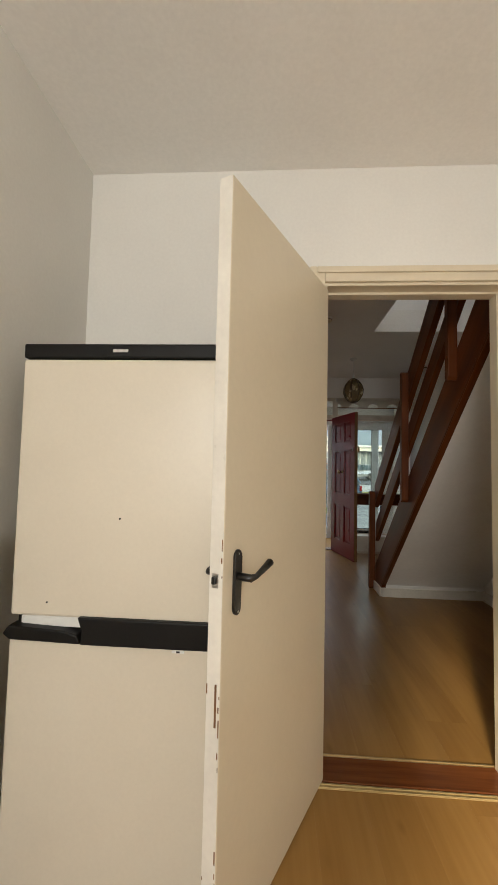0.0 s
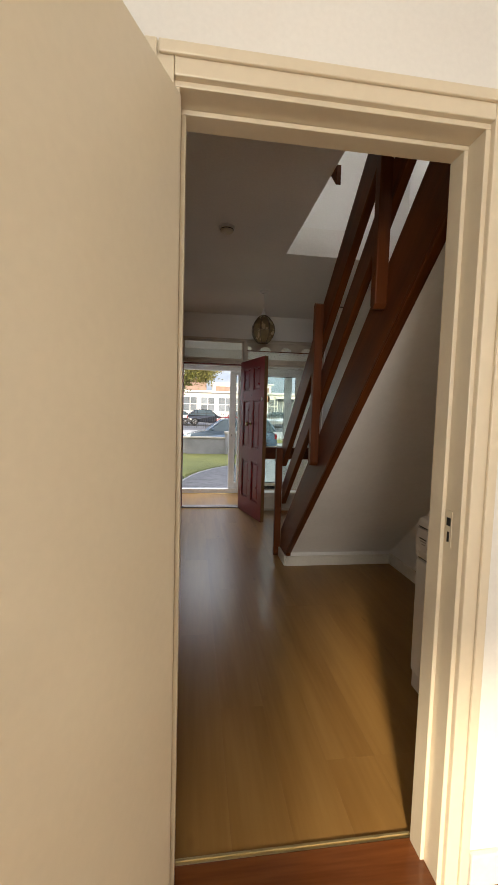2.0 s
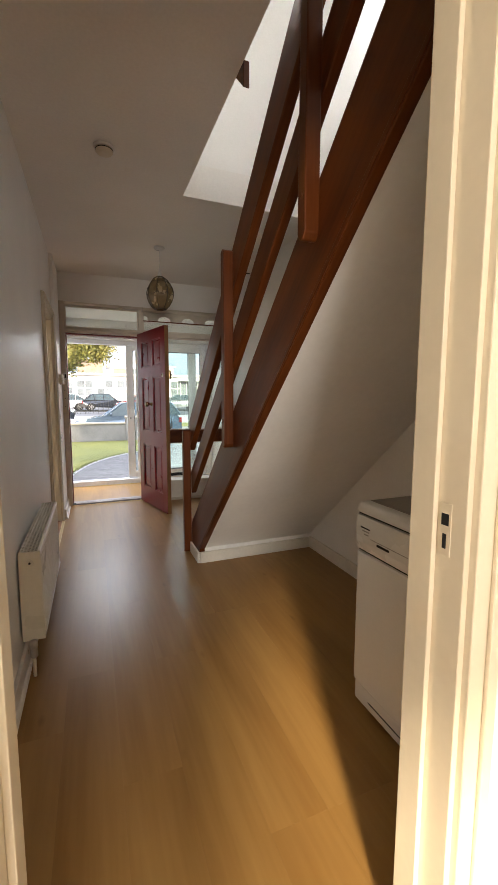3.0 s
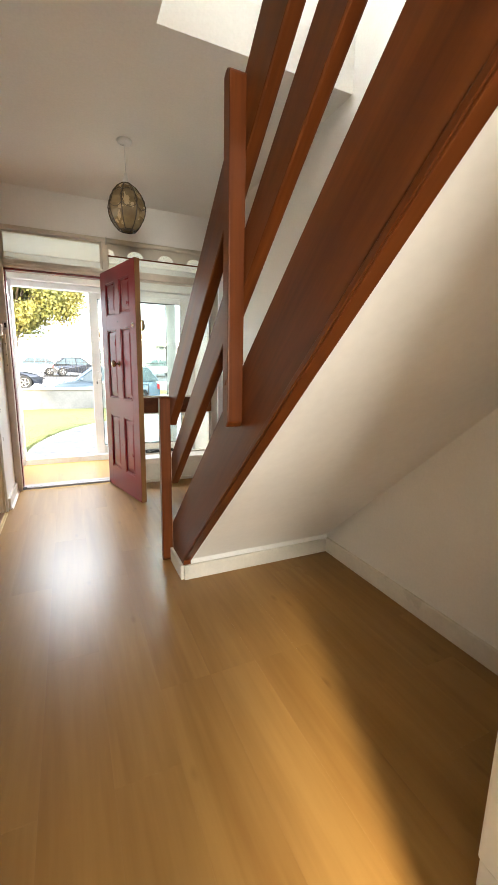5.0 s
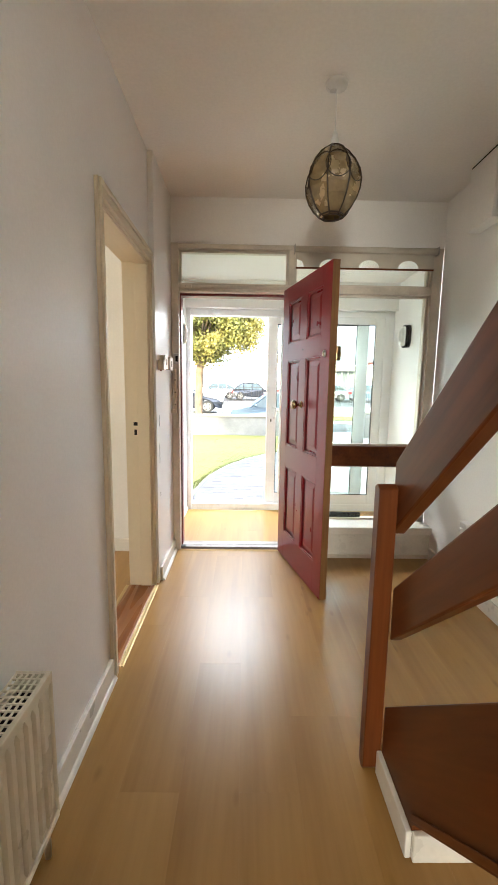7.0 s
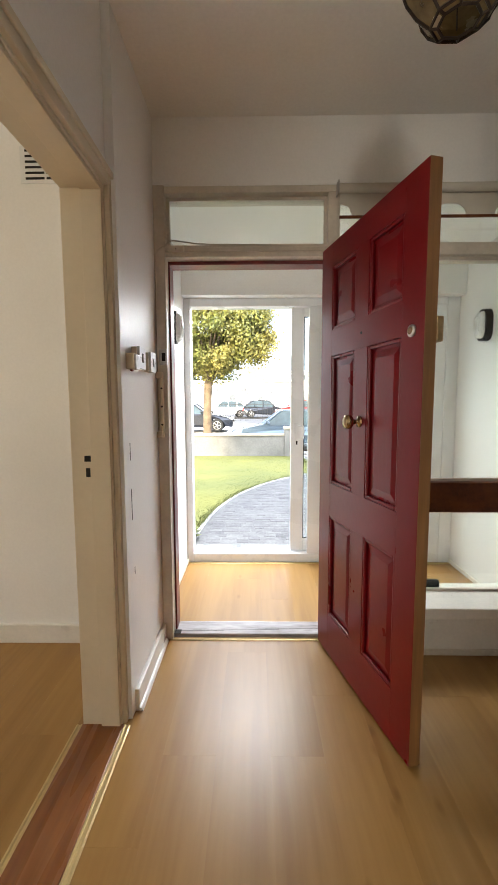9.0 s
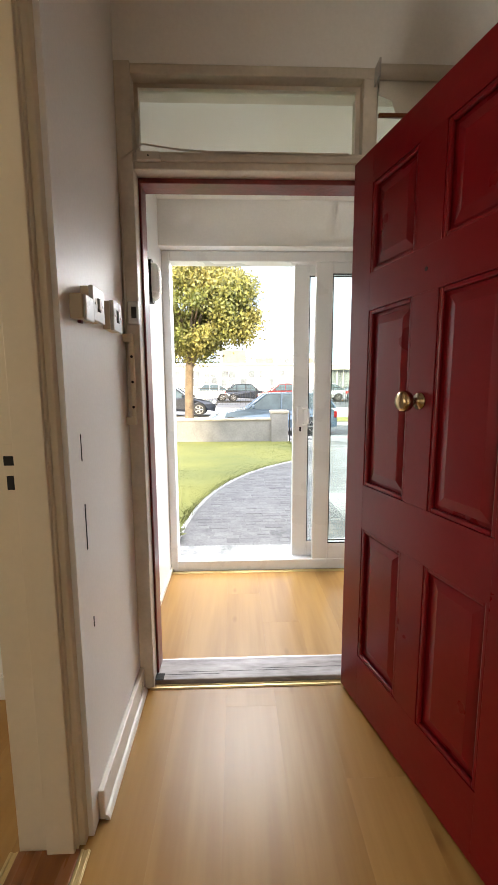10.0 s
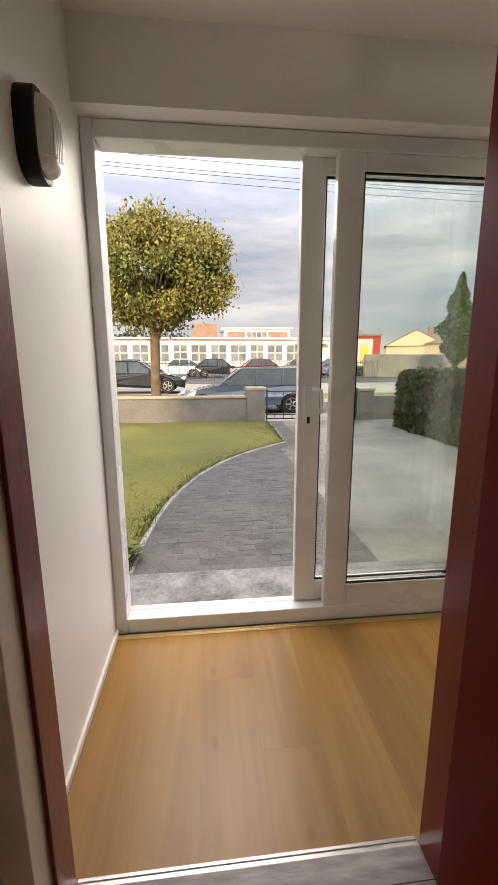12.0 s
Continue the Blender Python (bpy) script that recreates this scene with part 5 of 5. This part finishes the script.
# raised edging along the lawn
bm = bmesh.new()
ring = []
for i, (x, y) in enumerate(EDGE):
    p, q = EDGE[max(i - 1, 0)], EDGE[min(i + 1, len(EDGE) - 1)]
    d = Vector((q[0] - p[0], q[1] - p[1])).normalized()
    nx, ny = d.y, -d.x
    ring.append([bm.verts.new((x + nx * w, y + ny * w, z)) for w, z in ((0.0, -0.17), (0.0, -0.138), (0.035, -0.140), (0.04, -0.17))])
for r0, r1 in zip(ring, ring[1:]):
    for k in range(3):
        bm.faces.new((r0[k], r0[k + 1], r1[k + 1], r1[k]))
structure("path_edging", bm, M_KERB, "pale worn concrete edging of the path", "kerb")
# blocks pressed into the path, low relief
rnd = random.Random(4)
BLOCKS = {}
y = 7.8
while y < 11.5:
    x = edge_x(y) + 0.07 + rnd.uniform(0, 0.1)
    while x < 1.25:
        w = rnd.choice((0.10, 0.13, 0.16, 0.19))
        if rnd.random() < 0.8:
            if w not in BLOCKS:
                BLOCKS[w] = mesh_of(one(0, w - 0.012, 0, 0.078, -0.014, 0.0, 0.003, 1), "block", M_PATH)
            p = new("block", BLOCKS[w])
            p.location = (x, y, -0.1575 + rnd.uniform(0.0, 0.0035))
            p.parent = path_ob
        x += w
    y += 0.092
structure("door_step", one(-0.9, 2.2, 7.11, 7.76, -0.3, -0.125, 0.012), M_STEP, "worn pale concrete step before the porch", "step")
structure("kerb", one(-200, 200, 16.88, 17.02, -0.5, -0.255, 0.01), M_KERB, "concrete street kerb", "kerb")


# ---- garden wall, piers, gates ----
gw = thing("garden_wall", (0, 0, 0), "low grey rendered garden wall with coping", "wall", kind="structure")
part("wall_body", one(-9.0, 1.12, 14.82, 15.0, -0.3, 0.40, 0.01), M_RENDER, gw)
part("coping", one(-9.0, 1.12, 14.79, 15.03, 0.40, 0.46, 0.015), M_COPING, gw, "concrete coping, coloured warm and pale as if sunlit")


def pier(x0, x1, y0, y1, h):
    ob = thing("gate_pier", (0, 0, 0), "square rendered gate pier with a cap", "gate pier", "gate piers")
    part("shaft", one(x0 + 0.02, x1 - 0.02, y0 + 0.02, y1 - 0.02, -0.3, h - 0.08, 0.01), M_RENDER, ob)
    part("cap", one(x0, x1, y0, y1, h - 0.08, h, 0.02), M_COPING, ob)


pier(1.09, 1.57, 14.7, 15.12, 0.66)
pier(3.85, 4.25, 14.7, 15.1, 0.62)
structure("garden_wall_far", one(4.25, 9.0, 14.82, 15.0, -0.3, 0.42, 0.01), M_RENDER, "low grey rendered garden wall", "wall")


def gate(at, turn, w, h):
    ob = thing("iron_gate", at, "black wrought iron gate leaf with scrolls", "gate", "garden gates", turn=turn)
    part("frame", boxes((0, 0.03, -0.015, 0.015, 0.0, h), (w - 0.03, w, -0.015, 0.015, 0.0, h), (0.03, w - 0.03, -0.012, 0.012, 0.06, 0.085), (0.03, w - 0.03, -0.012, 0.012, h - 0.06, h - 0.035), (0.03, w - 0.03, -0.012, 0.012, 0.16, 0.18)), M_BLACK, ob)
    n = max(2, int(w / 0.2))
    for k in range(1, n):
        x = w * k / n
        part("bar", one(x - 0.008, x + 0.008, -0.008, 0.008, 0.085, h - 0.06), M_BLACK, ob)
    for k in range(n):
        c = w * (k + 0.5) / n
        for z, r in ((h * 0.42, 0.06), (h * 0.7, 0.055)):
            bm = bmesh.new()
            tube(bm, [(c + r * (1 - j / 26) * math.cos(j * 0.5), 0, z + r * (1 - j / 26) * math.sin(j * 0.5)) for j in range(22)], 0.007, 5)
            part("scroll", bm, M_BLACK, ob)


gate((1.60, 14.9, -0.18), -4, 1.05, 0.78)
gate((3.80, 14.75, -0.18), 246, 1.05, 0.80)


# ---- plants ----
def leaf_cloud(name, mat, points, size, rnd, parent=None, label="", flat=0.5):
    verts, faces = [], []
    for p, s in points:
        u = Vector((rnd.gauss(0, 1), rnd.gauss(0, 1), rnd.gauss(0, flat))).normalized()
        w = u.orthogonal().normalized()
        w = (Matrix.Rotation(rnd.uniform(0, 6.28), 3, u) @ w)
        t = u.cross(w)
        a, b = w * size * s, t * size * s * 0.62
        p = Vector(p)
        i = len(verts)
        verts += [tuple(p - a), tuple(p + b * 0.9 - a * 0.1), tuple(p + a), tuple(p - b * 0.9 - a * 0.1)]
        faces.append((i, i + 1, i + 2, i + 3))
    me = bpy.data.meshes.new(name)
    me.from_pydata(verts, [], faces)
    me.materials.append(mat)
    ob = new(name, me)
    if parent:
        ob.parent = parent
    if label:
        ob["label"] = label
    return ob


def street_tree(at, trunk_h, centre, radii, leaves, seed):
    rnd = random.Random(seed)
    ob = thing("street_tree", at, "rounded street tree with yellowing green leaves", "tree")
    cx, cy, cz = centre
    bm = bmesh.new()
    tube(bm, [(0, 0, -0.1), (0.01, 0, 0.3), (0.02, 0.0, trunk_h * 0.6), (0.05, 0, trunk_h), (0.12, 0, trunk_h + 0.5)], [0.17, 0.14, 0.125, 0.12, 0.07], 12)
    part("trunk", bm, M_TRUNK, ob, "", True)
    clumps = []
    for k in range(11):
        a = 2 * math.pi * k / 11 + rnd.uniform(-0.2, 0.2)
        e = rnd.uniform(0.15, 1.2)
        tip = Vector((cx + radii[0] * 0.8 * math.cos(a) * math.cos(e), cy + radii[1] * 0.8 * math.sin(a) * math.cos(e), cz - 0.3 * radii[2] + radii[2] * 0.95 * math.sin(e)))
        base = Vector((0.05, 0, trunk_h * rnd.uniform(0.86, 1.05)))
        mid = base.lerp(tip, 0.45) + Vector((0, 0, 0.25))
        bm = bmesh.new()
        tube(bm, [base, mid, tip], [0.055, 0.035, 0.012], 7)
        part("limb", bm, M_TRUNK, ob, "", True)
    pts = []
    for k in range(105):
        d = Vector((rnd.gauss(0, 1), rnd.gauss(0, 1), rnd.gauss(0, 1))).normalized()
        r = rnd.uniform(0.55, 1.0) ** 0.6
        c = Vector((cx + d.x * radii[0] * r, cy + d.y * radii[1] * r, cz + d.z * radii[2] * r * (0.92 if d.z > 0 else 1.0)))
        size = rnd.uniform(0.22, 0.42)
        for j in range(leaves // 105):
            o = Vector((rnd.gauss(0, 1), rnd.gauss(0, 1), rnd.gauss(0, 0.8))) * size * 0.55
            pts.append((c + o, rnd.uniform(0.7, 1.3)))
    leaf_cloud("crown", M_LEAF, pts, 0.047, rnd, ob, "dense leaves turning from green to yellow")
    return ob


street_tree((-1.19, 16.3, ground_z(16.3)), 2.15, (0.22, 0, 3.74), (1.68, 1.6, 1.30), 52500, 3)

# conifer behind the hedge
rnd = random.Random(8)
cy = thing("conifer_tree", (16.1, 30.0, ground_z(30)), "tall narrow dark green conifer", "tree")
bm = bmesh.new()
tube(bm, [(0, 0, 0), (0, 0, 3), (0, 0, 6.6)], [0.16, 0.12, 0.02], 8)
part("trunk", bm, M_TRUNK, cy)
pts = []
for k in range(9000):
    h = rnd.random()
    z = 1.0 + 5.6 * h
    a = rnd.uniform(0, 6.28)
    r = 2.0 * (min(1, h * 3.2) * (1 - h) ** 0.8) * (0.72 + 0.6 * noise.noise((h * 6, 1.6 * math.cos(a), 1.6 * math.sin(a))))
    rr = r * rnd.random() ** 0.35
    pts.append(((rr * math.cos(a), rr * math.sin(a), z), rnd.uniform(0.6, 1.4)))
leaf_cloud("crown", M_CYP, pts, 0.13, rnd, cy)

# hedge along the drive
hg = thing("hedge", (0, 0, 0), "clipped dark green garden hedge with a rounded end", "hedge")
bm = bmesh.new()
HX0, HX1, HY0, HY1, HZ = 4.25, 5.25, 8.6, 13.6, 1.06
# solid box added inside the leaves, dark to stand in for inner shade
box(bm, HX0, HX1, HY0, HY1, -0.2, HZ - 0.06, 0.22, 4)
part("hedge_core", bm, M_HEDGESHADE, hg)
pts = []
for k in range(15000):
    x, y, z = rnd.uniform(HX0, HX1), rnd.uniform(HY0, HY1), rnd.uniform(-0.18, HZ)
    f = rnd.random()
    if f < 0.42:
        x = HX0 + rnd.gauss(0, 0.03)
    elif f < 0.62:
        z = HZ + rnd.gauss(-0.04, 0.04)
    elif f < 0.75:
        y = HY1 + rnd.gauss(0, 0.04)
    elif f < 0.9:
        y = HY0 + rnd.gauss(0, 0.04)
    r = 0.25
    if z > HZ - r and x < HX0 + r:
        d = Vector((x - HX0 - r, z - HZ + r))
        if d.length > r:
            d = d.normalized() * r
            x, z = HX0 + r + d.x, HZ - r + d.y
    pts.append(((x, y, z), rnd.uniform(0.7, 1.4)))
leaf_cloud("hedge_leaves", M_HEDGE, pts, 0.045, rnd, hg)

# ---- wires ----
for z, y, sag in ((7.0, 20.0, 0.5), (7.3, 20.2, 0.5), (7.55, 20.4, 0.55), (7.9, 20.6, 0.5)):
    bm = bmesh.new()
    tube(bm, [(-16 + 2 * k, y, z + 0.6 - 0.03 * (-16 + 2 * k) - sag * (1 - ((k - 10) / 10) ** 2)) for k in range(21)], 0.008, 5)
    single("overhead_wire", bm, M_BLACK, "thin overhead cable across the street", "cable", "overhead wires")


# ---- cars ----
def car(at, turn, paint, label, estate=False, length=4.25, height=1.45, width=1.7):
    """A car along local x, its front at +x."""
    ob = thing("car", at, label, "car", "parked cars", turn=turn)
    L, Wd, H = length / 2, width / 2, height
    belt = 0.62 * H
    rear_top = -0.82 * L if estate else -0.55 * L
    rear = -0.97 * L if estate else -0.9 * L
    def arch(cx):
        return [(cx + 0.36 * math.cos(q), 0.30 + 0.36 * math.sin(q)) for q in (math.pi * (1 - j / 8) for j in range(9))]
    prof = [(-L, 0.30), (-0.64 * L - 0.36, 0.22)] + arch(-0.64 * L) + [(0.64 * L - 0.36, 0.20)] + arch(0.64 * L) + [(L - 0.05, 0.22), (L, 0.45), (L - 0.05, 0.62), (0.72 * L, 0.78), (0.42 * L, belt), (-0.9 * L, belt + 0.04), (-L, 0.75)]
    bm = bmesh.new()
    prism(bm, prof, "y", -Wd, Wd)
    for vtx in bm.verts:
        if vtx.co.z > 0.6:
            vtx.co.y *= 0.95
        if abs(vtx.co.x) > 0.85 * L:
            vtx.co.y *= 0.88
    part("body", bm, paint, ob)
    cab = [(0.40 * L, belt - 0.01), (0.10 * L, H - 0.06), (rear_top, H - 0.06), (rear, belt + 0.02)]
    bm = bmesh.new()
    prism(bm, cab, "y", -Wd * 0.94, Wd * 0.94)
    for vtx in bm.verts:
        if vtx.co.z > H - 0.1:
            vtx.co.y *= 0.80
    part("cabin_glass", bm, M_CARGLASS, ob, "dark car windows")
    bm = bmesh.new()
    prism(bm, [(0.12 * L, H - 0.075), (0.06 * L, H - 0.02), (-0.25 * L, H), (rear_top + 0.05, H - 0.02), (rear_top - 0.06, H - 0.075)], "y", -Wd * 0.77, Wd * 0.77, 0.012)
    part("roof", bm, paint, ob)
    for s in (-1, 1):
        for a, b in ((cab[0], cab[1]), ((-0.12 * L, belt), (-0.14 * L, H - 0.06)), (cab[3], cab[2]), ((-0.5 * L, belt), (-0.52 * L, H - 0.06))):
            bm = bmesh.new()
            tube(bm, [(a[0], s * Wd * 0.945, a[1]), (b[0], s * Wd * 0.765, b[1])], 0.032, 6)
            part("pillar", bm, paint, ob)
        part("headlamp", one(L - 0.20, L - 0.035, min(s * Wd * 0.5, s * Wd * 0.86), max(s * Wd * 0.5, s * Wd * 0.86), 0.56, 0.68, 0.03), M_LAMPGLASS, ob)
        part("tail_lamp", one(-L - 0.005, -L + 0.10, min(s * Wd * 0.6, s * Wd * 0.88), max(s * Wd * 0.6, s * Wd * 0.88), 0.60, 0.82, 0.02), M_TAIL, ob)
        part("mirror", one(0.28 * L, 0.28 * L + 0.10, min(s * Wd * 0.96, s * Wd * 1.1), max(s * Wd * 0.96, s * Wd * 1.1), belt + 0.02, belt + 0.13, 0.03), paint, ob)
        for cx in (-0.64 * L, 0.64 * L):
            y0 = s * (Wd - 0.17)
            y1 = s * (Wd + 0.005)
            wh = part("wheel", lathe(bmesh.new(), [(0.18, y0), (0.30, y0), (0.315, y0 + s * 0.03), (0.315, y1 - s * 0.03), (0.295, y1), (0.205, y1), (0.20, y1 - s * 0.02)], 20, (cx, 0, 0.315), "y"), M_TYRE, ob)
            bm = lathe(bmesh.new(), [(0.20, y1 - s * 0.045), (0.205, y1 - s * 0.012), (0.185, y1 - s * 0.012), (0.18, y1 - s * 0.045)], 20, (cx, 0, 0.315), "y")
            for k in range(5):
                q = 2 * math.pi * k / 5
                tube(bm, [(cx + 0.03 * math.cos(q), y1 - s * 0.02, 0.315 + 0.03 * math.sin(q)), (cx + 0.19 * math.cos(q), y1 - s * 0.02, 0.315 + 0.19 * math.sin(q))], [0.03, 0.024], 5)
            part("rim", bm, M_STEEL, wh, "silver alloy rim")
    return ob


car((1.45, 18.7, -0.37), 180, M_CARBLUE, "dark blue estate car parked at the kerb", True, 4.4, 1.47)
car((-2.95, 24.2, -0.05), 0, M_CARDARK, "black saloon car parked across the street", False, 4.4, 1.42)
for x, y, paint, word, turn in ((-5.2, 38, M_CARSILVER, "silver", 8), (-2.3, 38.4, M_CARWHITE, "white", 188), (1.2, 38, M_CARDARK, "black", 6), (3.9, 37.5, M_CARRED, "dark red", 184), (7.4, 38, M_CARSILVER, "silver", 175), (11.5, 38.5, M_CARBLUE, "blue", 4)):
    car((x, y, ground_z(y)), turn, paint, word + " hatchback in the far car park", False, 4.0, 1.45)

# ---- school and far houses ----
SB = ground_z(50)
sc = thing("school_building", (0, 50, SB), "long low white school building with many windows", "building")
part("wall", one(-17, 16.2, 0, 12, -0.3, 3.45), M_SCHOOL, sc)
part("roof", one(-17.3, 16.5, -0.35, 12.3, 3.452, 3.68, 0.03), M_SCHOOL, sc)
up = part("upper_storey", one(2.3, 9.8, 2.0, 8, 3.682, 4.75), M_SCHOOL, sc)
part("upper_roof", one(2.0, 10.1, 1.7, 8.3, 4.752, 4.9, 0.03), M_SCHOOL, sc)
part("brick_panel", one(2.6, 4.6, 1.93, 1.998, 3.75, 4.4), M_BRICKF, sc)
part("brick_panel", one(7.3, 9.5, 1.93, 1.998, 3.75, 4.4), M_BRICKF, sc)
for k in range(4):
    w = part("window", one(4.85 + k * 0.58, 5.33 + k * 0.58, 1.93, 1.998, 3.78, 4.38), M_FARGLASS, sc)
part("tower", one(-1.4, 1.5, 5, 8, 3.682, 5.6), M_BRICKF, sc, "brown brick tower")


def school_window(x, z, cols, rows_, w, h):
    ob = part("window", one(x, x + w, -0.06, -0.004, z, z + h), M_SCHOOL, sc)
    cw, ch = w / cols, h / rows_
    for i in range(cols):
        for j in range(rows_):
            part("pane", one(x + i * cw + 0.05, x + (i + 1) * cw - 0.05, -0.075, -0.061, z + j * ch + 0.05, z + (j + 1) * ch - 0.05), M_FARGLASS, ob)


x = -16
k = 0
while x < 9.2:
    if k % 4 == 2:
        school_window(x, 0.6, 2, 3, 1.5, 2.3)
        x += 1.9
    else:
        school_window(x, 1.15, 2, 2, 1.7, 1.75)
        x += 2.15
    k += 1
dr = part("entrance", one(10.2, 13.2, -0.08, -0.004, 0.0, 2.9), M_FARGLASS, sc)
for i in range(5):
    part("mullion", one(10.2 + i * 0.72, 10.3 + i * 0.72, -0.14, -0.081, 0.0, 2.9), M_SCHOOL, dr)
part("canopy", one(9.9, 13.5, -0.9, -0.004, 2.95, 3.1), M_SCHOOL, sc)
fr2 = thing("sign_frame", (17.6, 49, SB), "white frame with a yellow panel beside the school", "sign")
part("board", one(-0.9, 0.9, 0, 0.12, 0, 3.5), M_SCHOOL, fr2)
part("inner_panel", one(-0.6, 0.6, -0.02, -0.001, 0.3, 3.1), M_CREAMH, fr2)
part("yellow_panel", one(-0.35, 0.45, -0.04, -0.021, 1.4, 2.6), M_YEL, fr2)

rb = thing("red_building", (27.5, 66, 0.4), "flat-roofed red clad building", "building")
part("wall", one(-7, -0.6, 0, 10, -0.5, 5.0), M_REDB, rb)
part("roof", one(-7.2, -0.4, -0.2, 10.2, 5.0, 5.3), M_RENDER, rb)
for k in range(2):
    part("window", one(-5.5 + k * 2.4, -4.2 + k * 2.4, -0.05, -0.002, 3.2, 4.2), M_FARGLASS, rb)
for x in (-5, -3):
    part("vent", one(x, x + 0.5, 3, 3.5, 5.302, 6.0), M_RENDER, rb)


def house(at, turn, w, d, h, ridge):
    ob = thing("house", at, "cream rendered house with a brown tiled gable roof", "house", "far houses", turn=turn)
    part("wall", one(-w / 2, w / 2, 0, d, -0.5, h), M_CREAMH, ob)
    bm = bmesh.new()
    prism(bm, [(-w / 2 - 0.3, h), (w / 2 + 0.3, h), (0, h + ridge)], "y", -0.3, d + 0.3)
    part("roof", bm, M_ROOF, ob)
    bm = bmesh.new()
    prism(bm, [(-w / 2, h + 0.002), (w / 2, h + 0.002), (0, h + ridge - 0.25)], "y", -0.32, -0.301)
    part("gable", bm, M_CREAMH, ob)
    for x in (-w / 4, w / 4):
        for z in (0.9, 3.2):
            if z + 1.2 < h:
                wn_ = part("window", one(x - 0.6, x + 0.6, -0.06, -0.002, z, z + 1.2), M_SCHOOL, ob)
                part("pane", one(x - 0.5, x + 0.5, -0.08, -0.061, z + 0.1, z + 1.1), M_FARGLASS, wn_)
    part("chimney", one(w / 4, w / 4 + 0.7, d / 2, d / 2 + 0.9, h + ridge * 0.3, h + ridge + 0.6), M_BRICKF, ob)


house((32.0, 65, 0.4), -24, 8.5, 9, 3.5, 2.5)
house((39.0, 60, 0.4), 15, 9, 8, 3.7, 2.4)
house((46, 60, 0.4), 10, 10, 9, 4.4, 2.6)
structure("far_wall", one(12.5, 70, 36, 36.3, -0.4, 1.92, 0.02), M_RENDER, "long pale boundary wall across the street", "wall")

# railings before the school
rl = thing("railings", (0, 33, ground_z(33)), "black metal school railings", "railings", kind="stuff")
bm = boxes((-20, 12, -0.02, 0.02, 0.15, 0.19), (-20, 12, -0.02, 0.02, 1.15, 1.19))
for k in range(180):
    x = -20 + k * 0.18
    box(bm, x - 0.012, x + 0.012, -0.012, 0.012, 0.0, 1.35)
part("bars", bm, M_BLACK, rl)

# far trees behind the school
for x, y, s, sd in ((-22, 75, 1.0, 1), (-12, 82, 0.9, 2), (-5, 85, 0.8, 5), (8, 88, 0.75, 6), (20, 90, 0.7, 7), (60, 80, 1.0, 9)):
    rnd = random.Random(sd)
    ft = thing("far_tree", (x, y, 0.4), "distant green tree behind the school", "tree", "far trees")
    bm = bmesh.new()
    tube(bm, [(0, 0, 0), (0, 0, 4 * s)], [0.3, 0.2], 7)
    part("trunk", bm, M_TRUNK, ft)
    pts = []
    for k in range(26):
        d = Vector((rnd.gauss(0, 1), rnd.gauss(0, 1), rnd.gauss(0, 1))).normalized()
        c = Vector((d.x * 4 * s, d.y * 4 * s, 5.2 * s + d.z * 2 * s))
        for j in range(45):
            pts.append((c + Vector((rnd.gauss(0, 1), rnd.gauss(0, 1), rnd.gauss(0, 0.7))) * 0.75 * s, rnd.uniform(0.7, 1.4)))
    leaf_cloud("crown", M_WOODS, pts, 0.32, rnd, ft)

# ---- laminate floors: single boards ----
PW, PLEN = 0.192, 1.2
PLANKS = {}


def plank_mesh(w, h):
    key = (round(w, 3), round(h, 3))
    if key not in PLANKS:
        bm = bmesh.new()
        c = 0.00025
        lo = [bm.verts.new(p) for p in ((0, 0, -0.010), (w, 0, -0.010), (w, h, -0.010), (0, h, -0.010))]
        mid = [bm.verts.new(p) for p in ((0, 0, -c), (w, 0, -c), (w, h, -c), (0, h, -c))]
        top = [bm.verts.new(p) for p in ((c, c, 0), (w - c, c, 0), (w - c, h - c, 0), (c, h - c, 0))]
        bm.faces.new(top)
        for a, b in ((lo, mid), (mid, top)):
            for i in range(4):
                bm.faces.new((a[i], a[(i + 1) % 4], b[(i + 1) % 4], b[i]))
        PLANKS[key] = mesh_of(bm, "plank", M_LAM)
    return PLANKS[key]


def laminate(name, x0, x1, y0, y1, label, seed):
    rnd = random.Random(seed)
    ob = thing(name, (0, 0, 0), label, "floor", kind="structure")
    x = x0
    while x < x1 - 0.01:
        w = min(PW, x1 - x)
        y = y0 - rnd.choice((0.0, 0.3, 0.6, 0.9))
        while y < y1 - 0.005:
            a, b = max(y, y0), min(y + PLEN, y1)
            if b - a > 0.01:
                p = new("plank", plank_mesh(w, b - a))
                p.location = (x, a, 0)
                p.parent = ob
            y += PLEN
        x += PW
    return ob


laminate("floor_hall", LW, RW, KY1 + 0.005, 5.99, "oak-coloured laminate hall floor, glossy and worn", 1)
laminate("floor_kitchen", -1.03, RW, -2.2, KY0 - 0.013, "oak-coloured laminate kitchen floor", 2)
laminate("floor_porch", PL, PR, 6.088, 7.0, "pale oak laminate porch floor", 3)
laminate("floor_room", -3.48, -0.386, 2.02, 5.92, "oak laminate floor of the side room", 4)
